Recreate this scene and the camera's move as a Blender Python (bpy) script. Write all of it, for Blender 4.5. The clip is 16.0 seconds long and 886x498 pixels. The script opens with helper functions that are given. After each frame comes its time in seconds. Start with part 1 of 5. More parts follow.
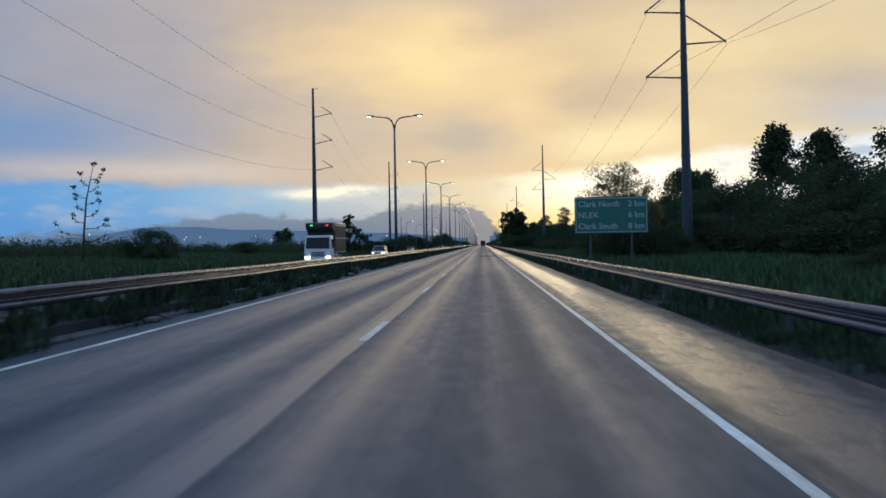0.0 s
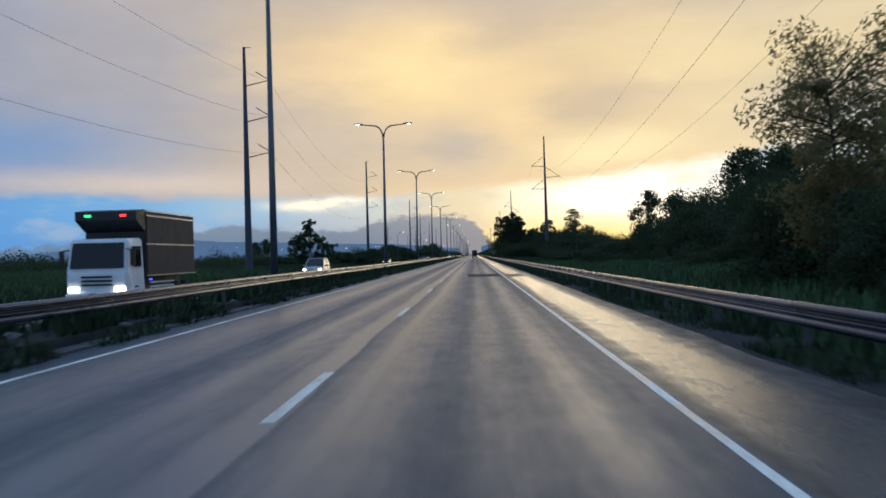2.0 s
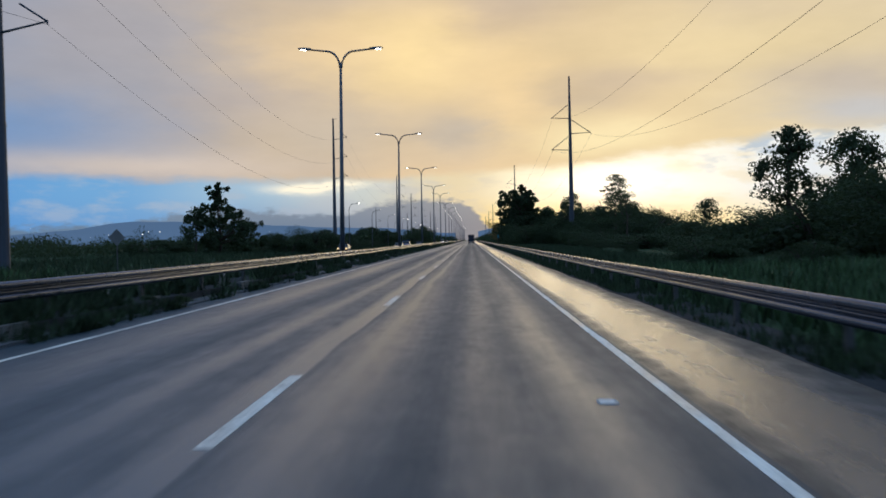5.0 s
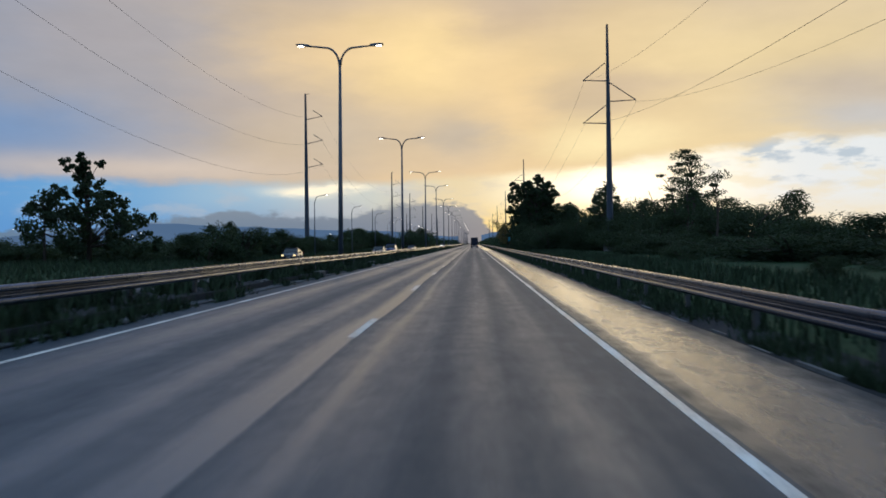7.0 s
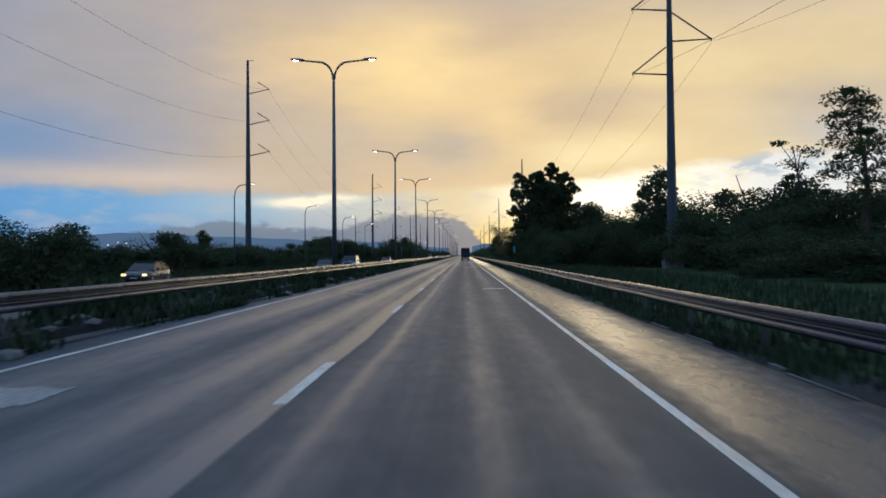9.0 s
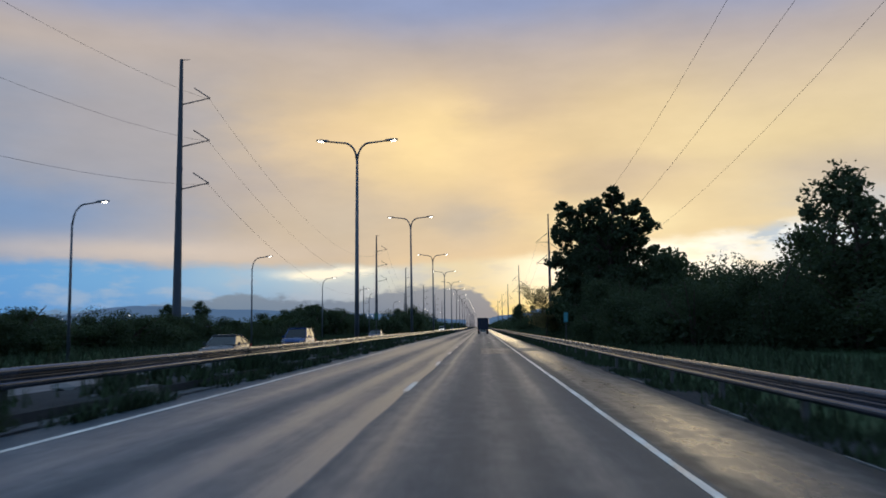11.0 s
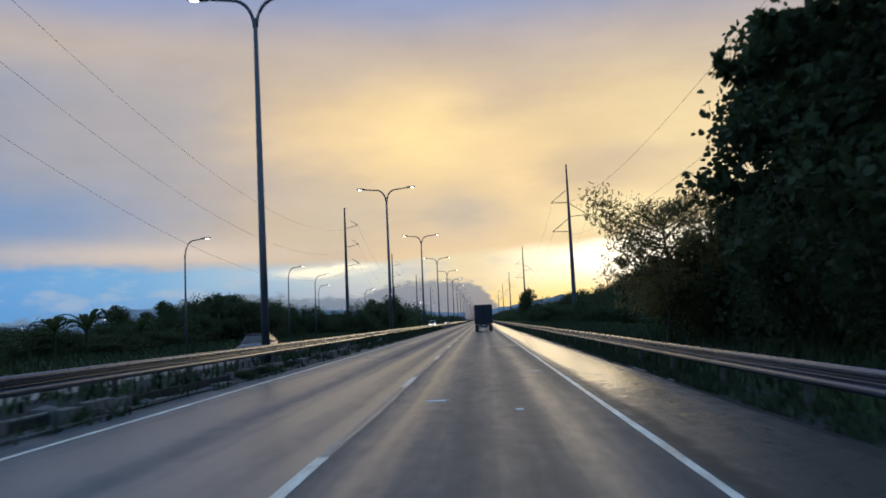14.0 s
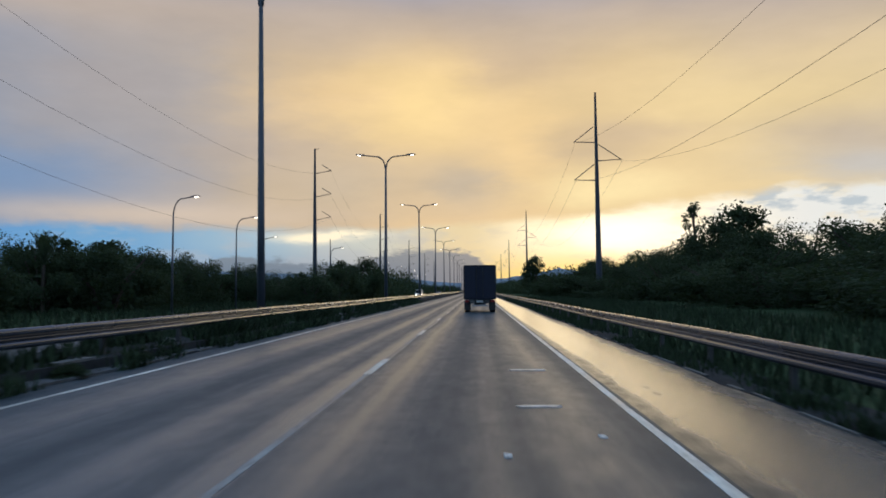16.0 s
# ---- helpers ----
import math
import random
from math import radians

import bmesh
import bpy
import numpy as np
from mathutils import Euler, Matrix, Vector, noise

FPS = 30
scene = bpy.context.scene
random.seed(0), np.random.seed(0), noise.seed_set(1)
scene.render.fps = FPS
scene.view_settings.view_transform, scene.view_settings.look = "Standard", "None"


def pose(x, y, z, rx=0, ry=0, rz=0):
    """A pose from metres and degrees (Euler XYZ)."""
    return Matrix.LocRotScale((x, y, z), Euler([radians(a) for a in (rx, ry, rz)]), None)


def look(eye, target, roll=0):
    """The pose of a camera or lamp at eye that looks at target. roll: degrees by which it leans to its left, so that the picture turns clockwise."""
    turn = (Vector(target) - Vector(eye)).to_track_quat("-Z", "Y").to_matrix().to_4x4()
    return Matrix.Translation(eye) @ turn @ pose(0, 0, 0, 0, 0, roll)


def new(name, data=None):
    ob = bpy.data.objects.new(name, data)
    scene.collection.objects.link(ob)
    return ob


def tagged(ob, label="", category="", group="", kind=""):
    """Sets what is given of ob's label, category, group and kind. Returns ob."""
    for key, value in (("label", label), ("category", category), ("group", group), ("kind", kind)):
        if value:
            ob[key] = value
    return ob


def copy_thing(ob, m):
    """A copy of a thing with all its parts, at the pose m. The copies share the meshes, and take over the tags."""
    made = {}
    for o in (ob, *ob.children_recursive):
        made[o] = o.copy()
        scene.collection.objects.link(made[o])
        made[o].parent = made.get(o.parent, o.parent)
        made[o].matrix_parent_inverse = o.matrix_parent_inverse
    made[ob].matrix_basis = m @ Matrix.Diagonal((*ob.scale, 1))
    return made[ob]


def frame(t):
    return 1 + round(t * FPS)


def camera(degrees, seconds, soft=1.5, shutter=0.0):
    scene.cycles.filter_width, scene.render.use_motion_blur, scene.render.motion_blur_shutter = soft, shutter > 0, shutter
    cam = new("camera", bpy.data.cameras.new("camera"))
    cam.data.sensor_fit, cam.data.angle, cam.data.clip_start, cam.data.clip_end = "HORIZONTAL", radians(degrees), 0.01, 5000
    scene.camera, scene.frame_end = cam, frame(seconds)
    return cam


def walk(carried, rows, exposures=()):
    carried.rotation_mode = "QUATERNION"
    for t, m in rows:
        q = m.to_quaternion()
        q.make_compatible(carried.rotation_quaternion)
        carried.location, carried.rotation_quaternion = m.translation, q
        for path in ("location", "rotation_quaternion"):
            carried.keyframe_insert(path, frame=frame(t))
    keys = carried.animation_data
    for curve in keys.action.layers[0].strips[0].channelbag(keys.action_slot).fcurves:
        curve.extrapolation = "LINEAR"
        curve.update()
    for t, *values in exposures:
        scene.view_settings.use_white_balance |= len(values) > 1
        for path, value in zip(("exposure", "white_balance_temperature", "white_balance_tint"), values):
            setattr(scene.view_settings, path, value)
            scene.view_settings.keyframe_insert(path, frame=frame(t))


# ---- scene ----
# ---------------------------------------------------------------- camera
cam = camera(55.9, 16.0, soft=1.7, shutter=0.22)
PATH = [
    (0.0, pose(0.004, -0.00, 1.37, 89.70, 0.94, 2.71)),
    (0.5, pose(-0.004, 10.26, 1.37, 89.49, 0.97, 2.56)),
    (1.0, pose(-0.002, 20.51, 1.37, 89.05, 0.31, 2.30)),
    (1.5, pose(0.005, 30.77, 1.37, 89.68, 1.19, 2.27)),
    (2.0, pose(0.017, 41.02, 1.37, 90.41, 1.50, 2.14)),
    (2.5, pose(0.031, 51.27, 1.37, 90.84, 1.18, 2.21)),
    (3.0, pose(0.046, 61.52, 1.37, 90.91, 1.56, 2.33)),
    (3.5, pose(0.059, 71.76, 1.37, 90.40, 1.24, 2.11)),
    (4.0, pose(0.062, 82.00, 1.37, 89.52, 1.24, 2.08)),
    (4.5, pose(0.061, 92.24, 1.37, 88.76, 1.09, 2.08)),
    (5.0, pose(0.057, 102.46, 1.37, 89.37, 0.91, 1.91)),
    (7.5, pose(0.068, 153.40, 1.37, 89.72, 0.58, 2.15)),
    (8.0, pose(0.035, 163.54, 1.37, 89.88, 0.76, 2.04)),
    (8.5, pose(-0.003, 173.67, 1.37, 89.91, 0.70, 1.55)),
    (9.0, pose(-0.039, 183.80, 1.37, 90.39, 0.32, 1.46)),
    (9.5, pose(-0.071, 193.92, 1.37, 92.23, 0.35, 2.06)),
    (10.0, pose(-0.096, 204.03, 1.37, 94.49, 0.42, 2.46)),
    (12.5, pose(-0.107, 254.39, 1.37, 95.57, 1.30, 3.03)),
    (13.0, pose(-0.084, 264.42, 1.37, 95.46, 2.33, 2.86)),
    (13.5, pose(-0.059, 274.45, 1.37, 95.19, 1.70, 2.61)),
    (14.0, pose(-0.032, 284.47, 1.37, 94.89, 2.47, 2.63)),
    (14.5, pose(-0.004, 294.49, 1.37, 94.45, 1.40, 2.15)),
    (15.0, pose(0.022, 304.51, 1.37, 94.34, 1.17, 2.08)),
    (15.5, pose(0.047, 314.53, 1.37, 93.64, 0.92, 2.26)),
    (16.0, pose(0.070, 324.54, 1.37, 92.82, 0.38, 2.37)),
]
walk(cam, PATH, [(0, 0.05, 6550, 10), (1.0, 0.03, 6500, 10), (2.2, 0.11, 6550, 10), (3.5, 0.0, 6650, 10), (5, 0.0, 6600, 10), (8, 0.0, 6850, 10), (10, 0.0, 6750, 10), (12.5, 0.07, 6900, 10), (14.5, 0.08, 6700, 10), (15.0, 0.06, 6600, 10), (15.5, 0.0, 6850, 10), (16, -0.03, 7100, 10)])
scene.view_settings.exposure = 0.0

# ---------------------------------------------------------------- sky and sun
world = bpy.data.worlds.new("dusk_sky")
scene.world = world
world.use_nodes = True
wt = world.node_tree
wt.nodes.clear()


def srgb(r, g, b):
    def lin(v):
        v /= 255
        return v / 12.92 if v <= 0.04045 else ((v + 0.055) / 1.055) ** 2.4
    return (lin(r), lin(g), lin(b), 1.0)


def wmath(op, a, b=None, c=None):
    n = wt.nodes.new("ShaderNodeMath")
    n.operation = op
    for i, v in enumerate((a, b, c)):
        if v is None:
            continue
        if isinstance(v, (int, float)):
            n.inputs[i].default_value = v
        else:
            wt.links.new(v, n.inputs[i])
    return n.outputs[0]


def wsmooth(v, lo, hi):
    n = wt.nodes.new("ShaderNodeMapRange")
    n.interpolation_type = "SMOOTHSTEP"
    wt.links.new(v, n.inputs["Value"])
    n.inputs["From Min"].default_value = lo
    n.inputs["From Max"].default_value = hi
    return n.outputs["Result"]


def wramp(v, stops, scale=1.0, shift=0.0):
    """Colour along v: stops of (degrees, r, g, b)."""
    n = wt.nodes.new("ShaderNodeValToRGB")
    n.color_ramp.interpolation = "EASE"
    e = n.color_ramp.elements
    while len(e) < len(stops):
        e.new(0.5)
    for el, (deg, r, g, b) in zip(e, stops):
        el.position = max(0.0, min(1.0, (deg + shift) / scale))
        el.color = srgb(r, g, b)
    wt.links.new(wmath("DIVIDE", wmath("ADD", v, shift), scale), n.inputs["Fac"])
    return n.outputs["Color"]


def wcurve(v, stops, top=10.0):
    """A height in degrees that follows the azimuth v."""
    n = wt.nodes.new("ShaderNodeValToRGB")
    e = n.color_ramp.elements
    while len(e) < len(stops):
        e.new(0.5)
    for el, (deg, h) in zip(e, stops):
        el.position = (deg + 90) / 180
        el.color = (h / top, h / top, h / top, 1)
    wt.links.new(wmath("DIVIDE", wmath("ADD", v, 90.0), 180.0), n.inputs["Fac"])
    return wmath("MULTIPLY", n.outputs["Color"], top)


def wblob(a0, e0, sa, se):
    """A soft oval of cloud about an azimuth and a height."""
    u = wmath("DIVIDE", wmath("SUBTRACT", az_w, a0), sa)
    v = wmath("DIVIDE", wmath("SUBTRACT", el_w, e0), se)
    return wmath("POWER", 2.718, wmath("MULTIPLY", wmath("ADD", wmath("MULTIPLY", u, u), wmath("MULTIPLY", v, v)), -1.0))


def wmix(f, a, b, blend="MIX"):
    n = wt.nodes.new("ShaderNodeMix")
    n.data_type, n.blend_type = "RGBA", blend
    for key, v in ((0, f), (6, a), (7, b)):
        if isinstance(v, (int, float)):
            n.inputs[key].default_value = v
        elif isinstance(v, tuple):
            n.inputs[key].default_value = v
        else:
            wt.links.new(v, n.inputs[key])
    return n.outputs[2]


def wnoise(vec, scale, detail, rough=0.55):
    n = wt.nodes.new("ShaderNodeTexNoise")
    n.inputs["Scale"].default_value = scale
    n.inputs["Detail"].default_value = detail
    n.inputs["Roughness"].default_value = rough
    wt.links.new(vec, n.inputs["Vector"])
    return n.outputs["Fac"]


tc = wt.nodes.new("ShaderNodeTexCoord")
sep = wt.nodes.new("ShaderNodeSeparateXYZ")
wt.links.new(tc.outputs["Generated"], sep.inputs[0])
DEG = 57.29578
az = wmath("MULTIPLY", wmath("ARCTAN2", sep.outputs[0], sep.outputs[1]), DEG)
el = wmath("MULTIPLY", wmath("ARCSINE", sep.outputs[2]), DEG)
comb = wt.nodes.new("ShaderNodeCombineXYZ")
wt.links.new(wmath("MULTIPLY", az, 0.04), comb.inputs[0])
wt.links.new(wmath("MULTIPLY", el, 0.11), comb.inputs[1])
big = wnoise(comb.outputs[0], 1.6, 3)
fine = wnoise(comb.outputs[0], 5.0, 5, 0.6)
warp = wsmooth(el, 2.0, 9.0)
el_w = wmath("ADD", el, wmath("MULTIPLY", wmath("SUBTRACT", big, 0.5), wmath("MULTIPLY_ADD", warp, 3.0, 0.3)))
el_w = wmath("ADD", el_w, wmath("MULTIPLY", wmath("SUBTRACT", fine, 0.5), 0.9))
az_w = wmath("ADD", az, wmath("MULTIPLY", wmath("SUBTRACT", fine, 0.5), 5.0))

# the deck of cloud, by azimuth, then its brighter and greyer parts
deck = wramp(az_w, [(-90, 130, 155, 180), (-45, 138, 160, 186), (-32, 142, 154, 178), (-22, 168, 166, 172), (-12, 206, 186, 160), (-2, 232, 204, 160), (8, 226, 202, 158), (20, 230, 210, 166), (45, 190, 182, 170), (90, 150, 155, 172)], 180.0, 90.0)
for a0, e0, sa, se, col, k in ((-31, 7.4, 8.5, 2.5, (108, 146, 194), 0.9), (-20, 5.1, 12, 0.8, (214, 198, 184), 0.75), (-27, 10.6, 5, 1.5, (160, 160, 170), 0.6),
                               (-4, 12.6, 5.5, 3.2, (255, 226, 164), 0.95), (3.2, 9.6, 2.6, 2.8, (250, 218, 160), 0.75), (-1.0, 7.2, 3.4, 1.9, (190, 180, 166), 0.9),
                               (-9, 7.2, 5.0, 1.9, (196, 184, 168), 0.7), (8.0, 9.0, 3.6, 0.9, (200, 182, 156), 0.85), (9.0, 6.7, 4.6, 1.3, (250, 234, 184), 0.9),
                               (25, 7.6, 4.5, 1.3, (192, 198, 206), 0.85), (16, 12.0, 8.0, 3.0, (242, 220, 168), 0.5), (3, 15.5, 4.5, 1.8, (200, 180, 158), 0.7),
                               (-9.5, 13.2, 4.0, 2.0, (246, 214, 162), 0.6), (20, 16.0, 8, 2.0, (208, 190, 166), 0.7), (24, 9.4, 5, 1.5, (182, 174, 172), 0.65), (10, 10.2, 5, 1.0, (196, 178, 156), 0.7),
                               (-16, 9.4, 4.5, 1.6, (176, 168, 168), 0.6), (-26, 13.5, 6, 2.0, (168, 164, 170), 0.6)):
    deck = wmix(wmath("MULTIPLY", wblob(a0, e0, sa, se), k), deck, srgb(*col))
upper = wmath("ADD", el, wmath("MULTIPLY", wmath("SUBTRACT", big, 0.5), 2.5))
deck = wmix(wsmooth(upper, 14.5, 19.0), deck, srgb(186, 174, 168))
deck = wmix(wsmooth(upper, 18.0, 22.0), deck, srgb(136, 152, 192))
deck = wmix(wsmooth(el, 23.0, 48.0), deck, (0.4, 0.7, 1.12, 1.0))
deck = wmix(wsmooth(wmath("ABSOLUTE", az), 45, 95), deck, (0.26, 0.47, 0.8, 1.0))
mott = wmath("MULTIPLY_ADD", wmath("SUBTRACT", wnoise(comb.outputs[0], 2.8, 6, 0.6), 0.5), 0.34, 1.0)
mc = wt.nodes.new("ShaderNodeCombineXYZ")
for k in range(3):
    wt.links.new(mott, mc.inputs[k])
deck = wmix(1.0, deck, mc.outputs[0], "MULTIPLY")
deck = wmix(0.07, deck, srgb(192, 192, 200))

# the clear gap between the deck and the horizon
gap_hi = wramp(az, [(-90, 140, 165, 195), (-33, 92, 154, 214), (-24, 108, 166, 216), (-16, 150, 186, 214), (-8, 196, 206, 206), (-1, 226, 212, 178), (5, 255, 246, 214), (14, 255, 252, 236), (22, 226, 234, 240), (90, 140, 165, 195)], 180.0, 90.0)
gap_lo = wramp(az, [(-90, 130, 150, 180), (-33, 84, 148, 212), (-22, 104, 156, 208), (-12, 130, 158, 190), (-4, 190, 190, 184), (1, 240, 216, 150), (7, 252, 224, 136), (14, 250, 232, 176), (24, 232, 226, 206), (90, 130, 150, 180)], 180.0, 90.0)
gap = wmix(wsmooth(el, 0.8, 3.4), gap_lo, gap_hi)
wisps = wmath("MULTIPLY", wsmooth(wnoise(comb.outputs[0], 6.5, 5), 0.46, 0.64), wsmooth(el, 0.5, 2.0))
gap = wmix(wmath("MULTIPLY", wisps, 0.45), gap, wmix(wsmooth(az, -6, 8), srgb(176, 186, 200), srgb(232, 216, 176)))
streak = wmath("MULTIPLY", wsmooth(wnoise(comb.outputs[0], 4.2, 4), 0.36, 0.56), wmath("MULTIPLY", wblob(-9.6, 3.75, 3.2, 0.32), 1.6))
gap = wmix(streak, gap, srgb(255, 248, 226))
bars = wmath("MULTIPLY", wsmooth(wnoise(comb.outputs[0], 7.5, 4), 0.47, 0.6), wmath("MULTIPLY", wsmooth(az, 13.0, 19.0), wsmooth(el, 3.2, 4.4)))
gap = wmix(wmath("MULTIPLY", bars, 0.8), gap, srgb(168, 190, 210))
edge = wcurve(az, [(-90, 4.6), (-33, 4.3), (-20, 4.1), (-8, 4.1), (0, 4.5), (7, 4.9), (12, 5.4), (20, 6.4), (90, 5.0)])
soft_edge = wmath("ADD", wmath("SUBTRACT", el, edge), wmath("MULTIPLY", wmath("SUBTRACT", fine, 0.5), 1.5))
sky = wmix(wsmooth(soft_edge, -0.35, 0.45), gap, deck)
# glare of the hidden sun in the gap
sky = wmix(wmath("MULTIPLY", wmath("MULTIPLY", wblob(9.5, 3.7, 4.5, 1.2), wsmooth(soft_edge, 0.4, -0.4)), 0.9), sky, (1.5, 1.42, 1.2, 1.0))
# the blue-grey bank of cumulus over the hills
bank_top = wcurve(az, [(-40, 0.6), (-22, 1.5), (-19, 2.0), (-16, 2.4), (-12, 1.9), (-8, 2.0), (-5.5, 2.8), (-1.6, 2.9), (-0.2, 2.5), (1.0, 1.2), (2.2, 0.0)])
bumps = wnoise(comb.outputs[0], 16.0, 5, 0.6)
bank = wsmooth(wmath("ADD", wmath("SUBTRACT", bank_top, el), wmath("MULTIPLY", wmath("SUBTRACT", bumps, 0.5), 1.6)), -0.12, 0.3)
bank_col = wmix(wsmooth(el, 0.6, 2.8), srgb(98, 124, 150), srgb(122, 138, 156))
sky = wmix(wmath("MULTIPLY", bank, 0.9), sky, bank_col)
# the clear dusk sky itself, above and behind the deck of cloud
nishita = wt.nodes.new("ShaderNodeTexSky")
nishita.sky_type, nishita.sun_disc = "NISHITA", False
nishita.sun_elevation, nishita.sun_rotation = radians(3.0), radians(10.0)
bg_clouds = wt.nodes.new("ShaderNodeBackground")
bg_clear = wt.nodes.new("ShaderNodeBackground")
bg_clear.inputs["Strength"].default_value = 0.003
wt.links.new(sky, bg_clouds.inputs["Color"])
wt.links.new(nishita.outputs[0], bg_clear.inputs["Color"])
adds = wt.nodes.new("ShaderNodeAddShader")
wout = wt.nodes.new("ShaderNodeOutputWorld")
wt.links.new(bg_clouds.outputs[0], adds.inputs[0])
wt.links.new(bg_clear.outputs[0], adds.inputs[1])
wt.links.new(adds.outputs[0], wout.inputs[0])

sun = new("sun", bpy.data.lights.new("sun", "SUN"))
sun.data.energy, sun.data.angle, sun.data.color = 0.15, radians(20), (1.0, 0.82, 0.55)
sun.matrix_world = look((0, 0, 50), (-math.sin(radians(10)), -math.cos(radians(10)), 50 - math.tan(radians(4))))


# ---------------------------------------------------------------- materials
def material(name, base, dark=None, rough=0.6, scale=3.0, stretch=(1, 1, 1), rough_var=0.1, bump=0.0, bump_scale=40.0, metal=0.0, spec=0.5, per_object=0.0, per_island=0.0):
    """Two-scale procedural surface: base and dark are the two ends of its colour variation."""
    m = bpy.data.materials.new(name)
    m.use_nodes = True
    nt = m.node_tree
    p = nt.nodes["Principled BSDF"]
    dark = dark or tuple(c * 0.7 for c in base)
    tco = nt.nodes.new("ShaderNodeTexCoord")
    mp = nt.nodes.new("ShaderNodeMapping")
    mp.inputs["Scale"].default_value = stretch
    nt.links.new(tco.outputs["Object"], mp.inputs[0])
    n1, n2 = nt.nodes.new("ShaderNodeTexNoise"), nt.nodes.new("ShaderNodeTexNoise")
    n1.inputs["Scale"].default_value, n1.inputs["Detail"].default_value = scale, 6
    n2.inputs["Scale"].default_value, n2.inputs["Detail"].default_value = scale * 9, 4
    avg = nt.nodes.new("ShaderNodeMath")
    avg.operation = "MULTIPLY_ADD"
    avg.inputs[1].default_value = 0.35
    half = nt.nodes.new("ShaderNodeMath")
    half.operation = "MULTIPLY"
    half.inputs[1].default_value = 0.65
    for n in (n1, n2):
        nt.links.new(mp.outputs[0], n.inputs["Vector"])
    nt.links.new(n1.outputs["Fac"], half.inputs[0])
    nt.links.new(n2.outputs["Fac"], avg.inputs[0])
    nt.links.new(half.outputs[0], avg.inputs[2])
    fac = avg.outputs[0]
    for amount, node, sock in ((per_object, "ShaderNodeObjectInfo", "Random"), (per_island, "ShaderNodeNewGeometry", "Random Per Island")):
        if amount:
            src = nt.nodes.new(node)
            ad = nt.nodes.new("ShaderNodeMath")
            ad.operation = "MULTIPLY_ADD"
            ad.inputs[1].default_value = amount
            nt.links.new(src.outputs[sock], ad.inputs[0])
            off = nt.nodes.new("ShaderNodeMath")
            off.operation = "SUBTRACT"
            off.inputs[1].default_value = amount / 2
            nt.links.new(fac, ad.inputs[2])
            nt.links.new(ad.outputs[0], off.inputs[0])
            fac = off.outputs[0]
    ramp = nt.nodes.new("ShaderNodeValToRGB")
    ramp.color_ramp.elements[0].position, ramp.color_ramp.elements[1].position = 0.36, 0.64
    ramp.color_ramp.elements[0].color, ramp.color_ramp.elements[1].color = (*dark, 1), (*base, 1)
    nt.links.new(fac, ramp.inputs["Fac"])
    nt.links.new(ramp.outputs[0], p.inputs["Base Color"])
    mr = nt.nodes.new("ShaderNodeMapRange")
    mr.inputs["From Min"].default_value, mr.inputs["From Max"].default_value = 0.35, 0.65
    mr.inputs["To Min"].default_value, mr.inputs["To Max"].default_value = rough - rough_var, rough + rough_var
    nt.links.new(n1.outputs["Fac"], mr.inputs["Value"])
    nt.links.new(mr.outputs[0], p.inputs["Roughness"])
    p.inputs["Metallic"].default_value = metal
    p.inputs["Specular IOR Level"].default_value = spec
    if bump:
        n3, b = nt.nodes.new("ShaderNodeTexNoise"), nt.nodes.new("ShaderNodeBump")
        n3.inputs["Scale"].default_value, n3.inputs["Detail"].default_value = bump_scale, 5
        nt.links.new(tco.outputs["Object"], n3.inputs["Vector"])
        b.inputs["Strength"].default_value, b.inputs["Distance"].default_value = bump, 0.02
        nt.links.new(n3.outputs["Fac"], b.inputs["Height"])
        nt.links.new(b.outputs[0], p.inputs["Normal"])
    return m


def let_light_through(m, colour, amount):
    """Thin leaves pass some of the light that falls on their far side."""
    nt = m.node_tree
    out = nt.nodes["Material Output"]
    tr = nt.nodes.new("ShaderNodeBsdfTranslucent")
    tr.inputs["Color"].default_value = (*colour, 1)
    mx = nt.nodes.new("ShaderNodeMixShader")
    mx.inputs[0].default_value = amount
    nt.links.new(nt.nodes["Principled BSDF"].outputs[0], mx.inputs[1])
    nt.links.new(tr.outputs[0], mx.inputs[2])
    nt.links.new(mx.outputs[0], out.inputs["Surface"])


def glow(name, colour, strength):
    m = bpy.data.materials.new(name)
    m.use_nodes = True
    p = m.node_tree.nodes["Principled BSDF"]
    p.inputs["Base Color"].default_value = (*colour, 1)
    p.inputs["Emission Color"].default_value = (*colour, 1)
    p.inputs["Emission Strength"].default_value = strength
    return m


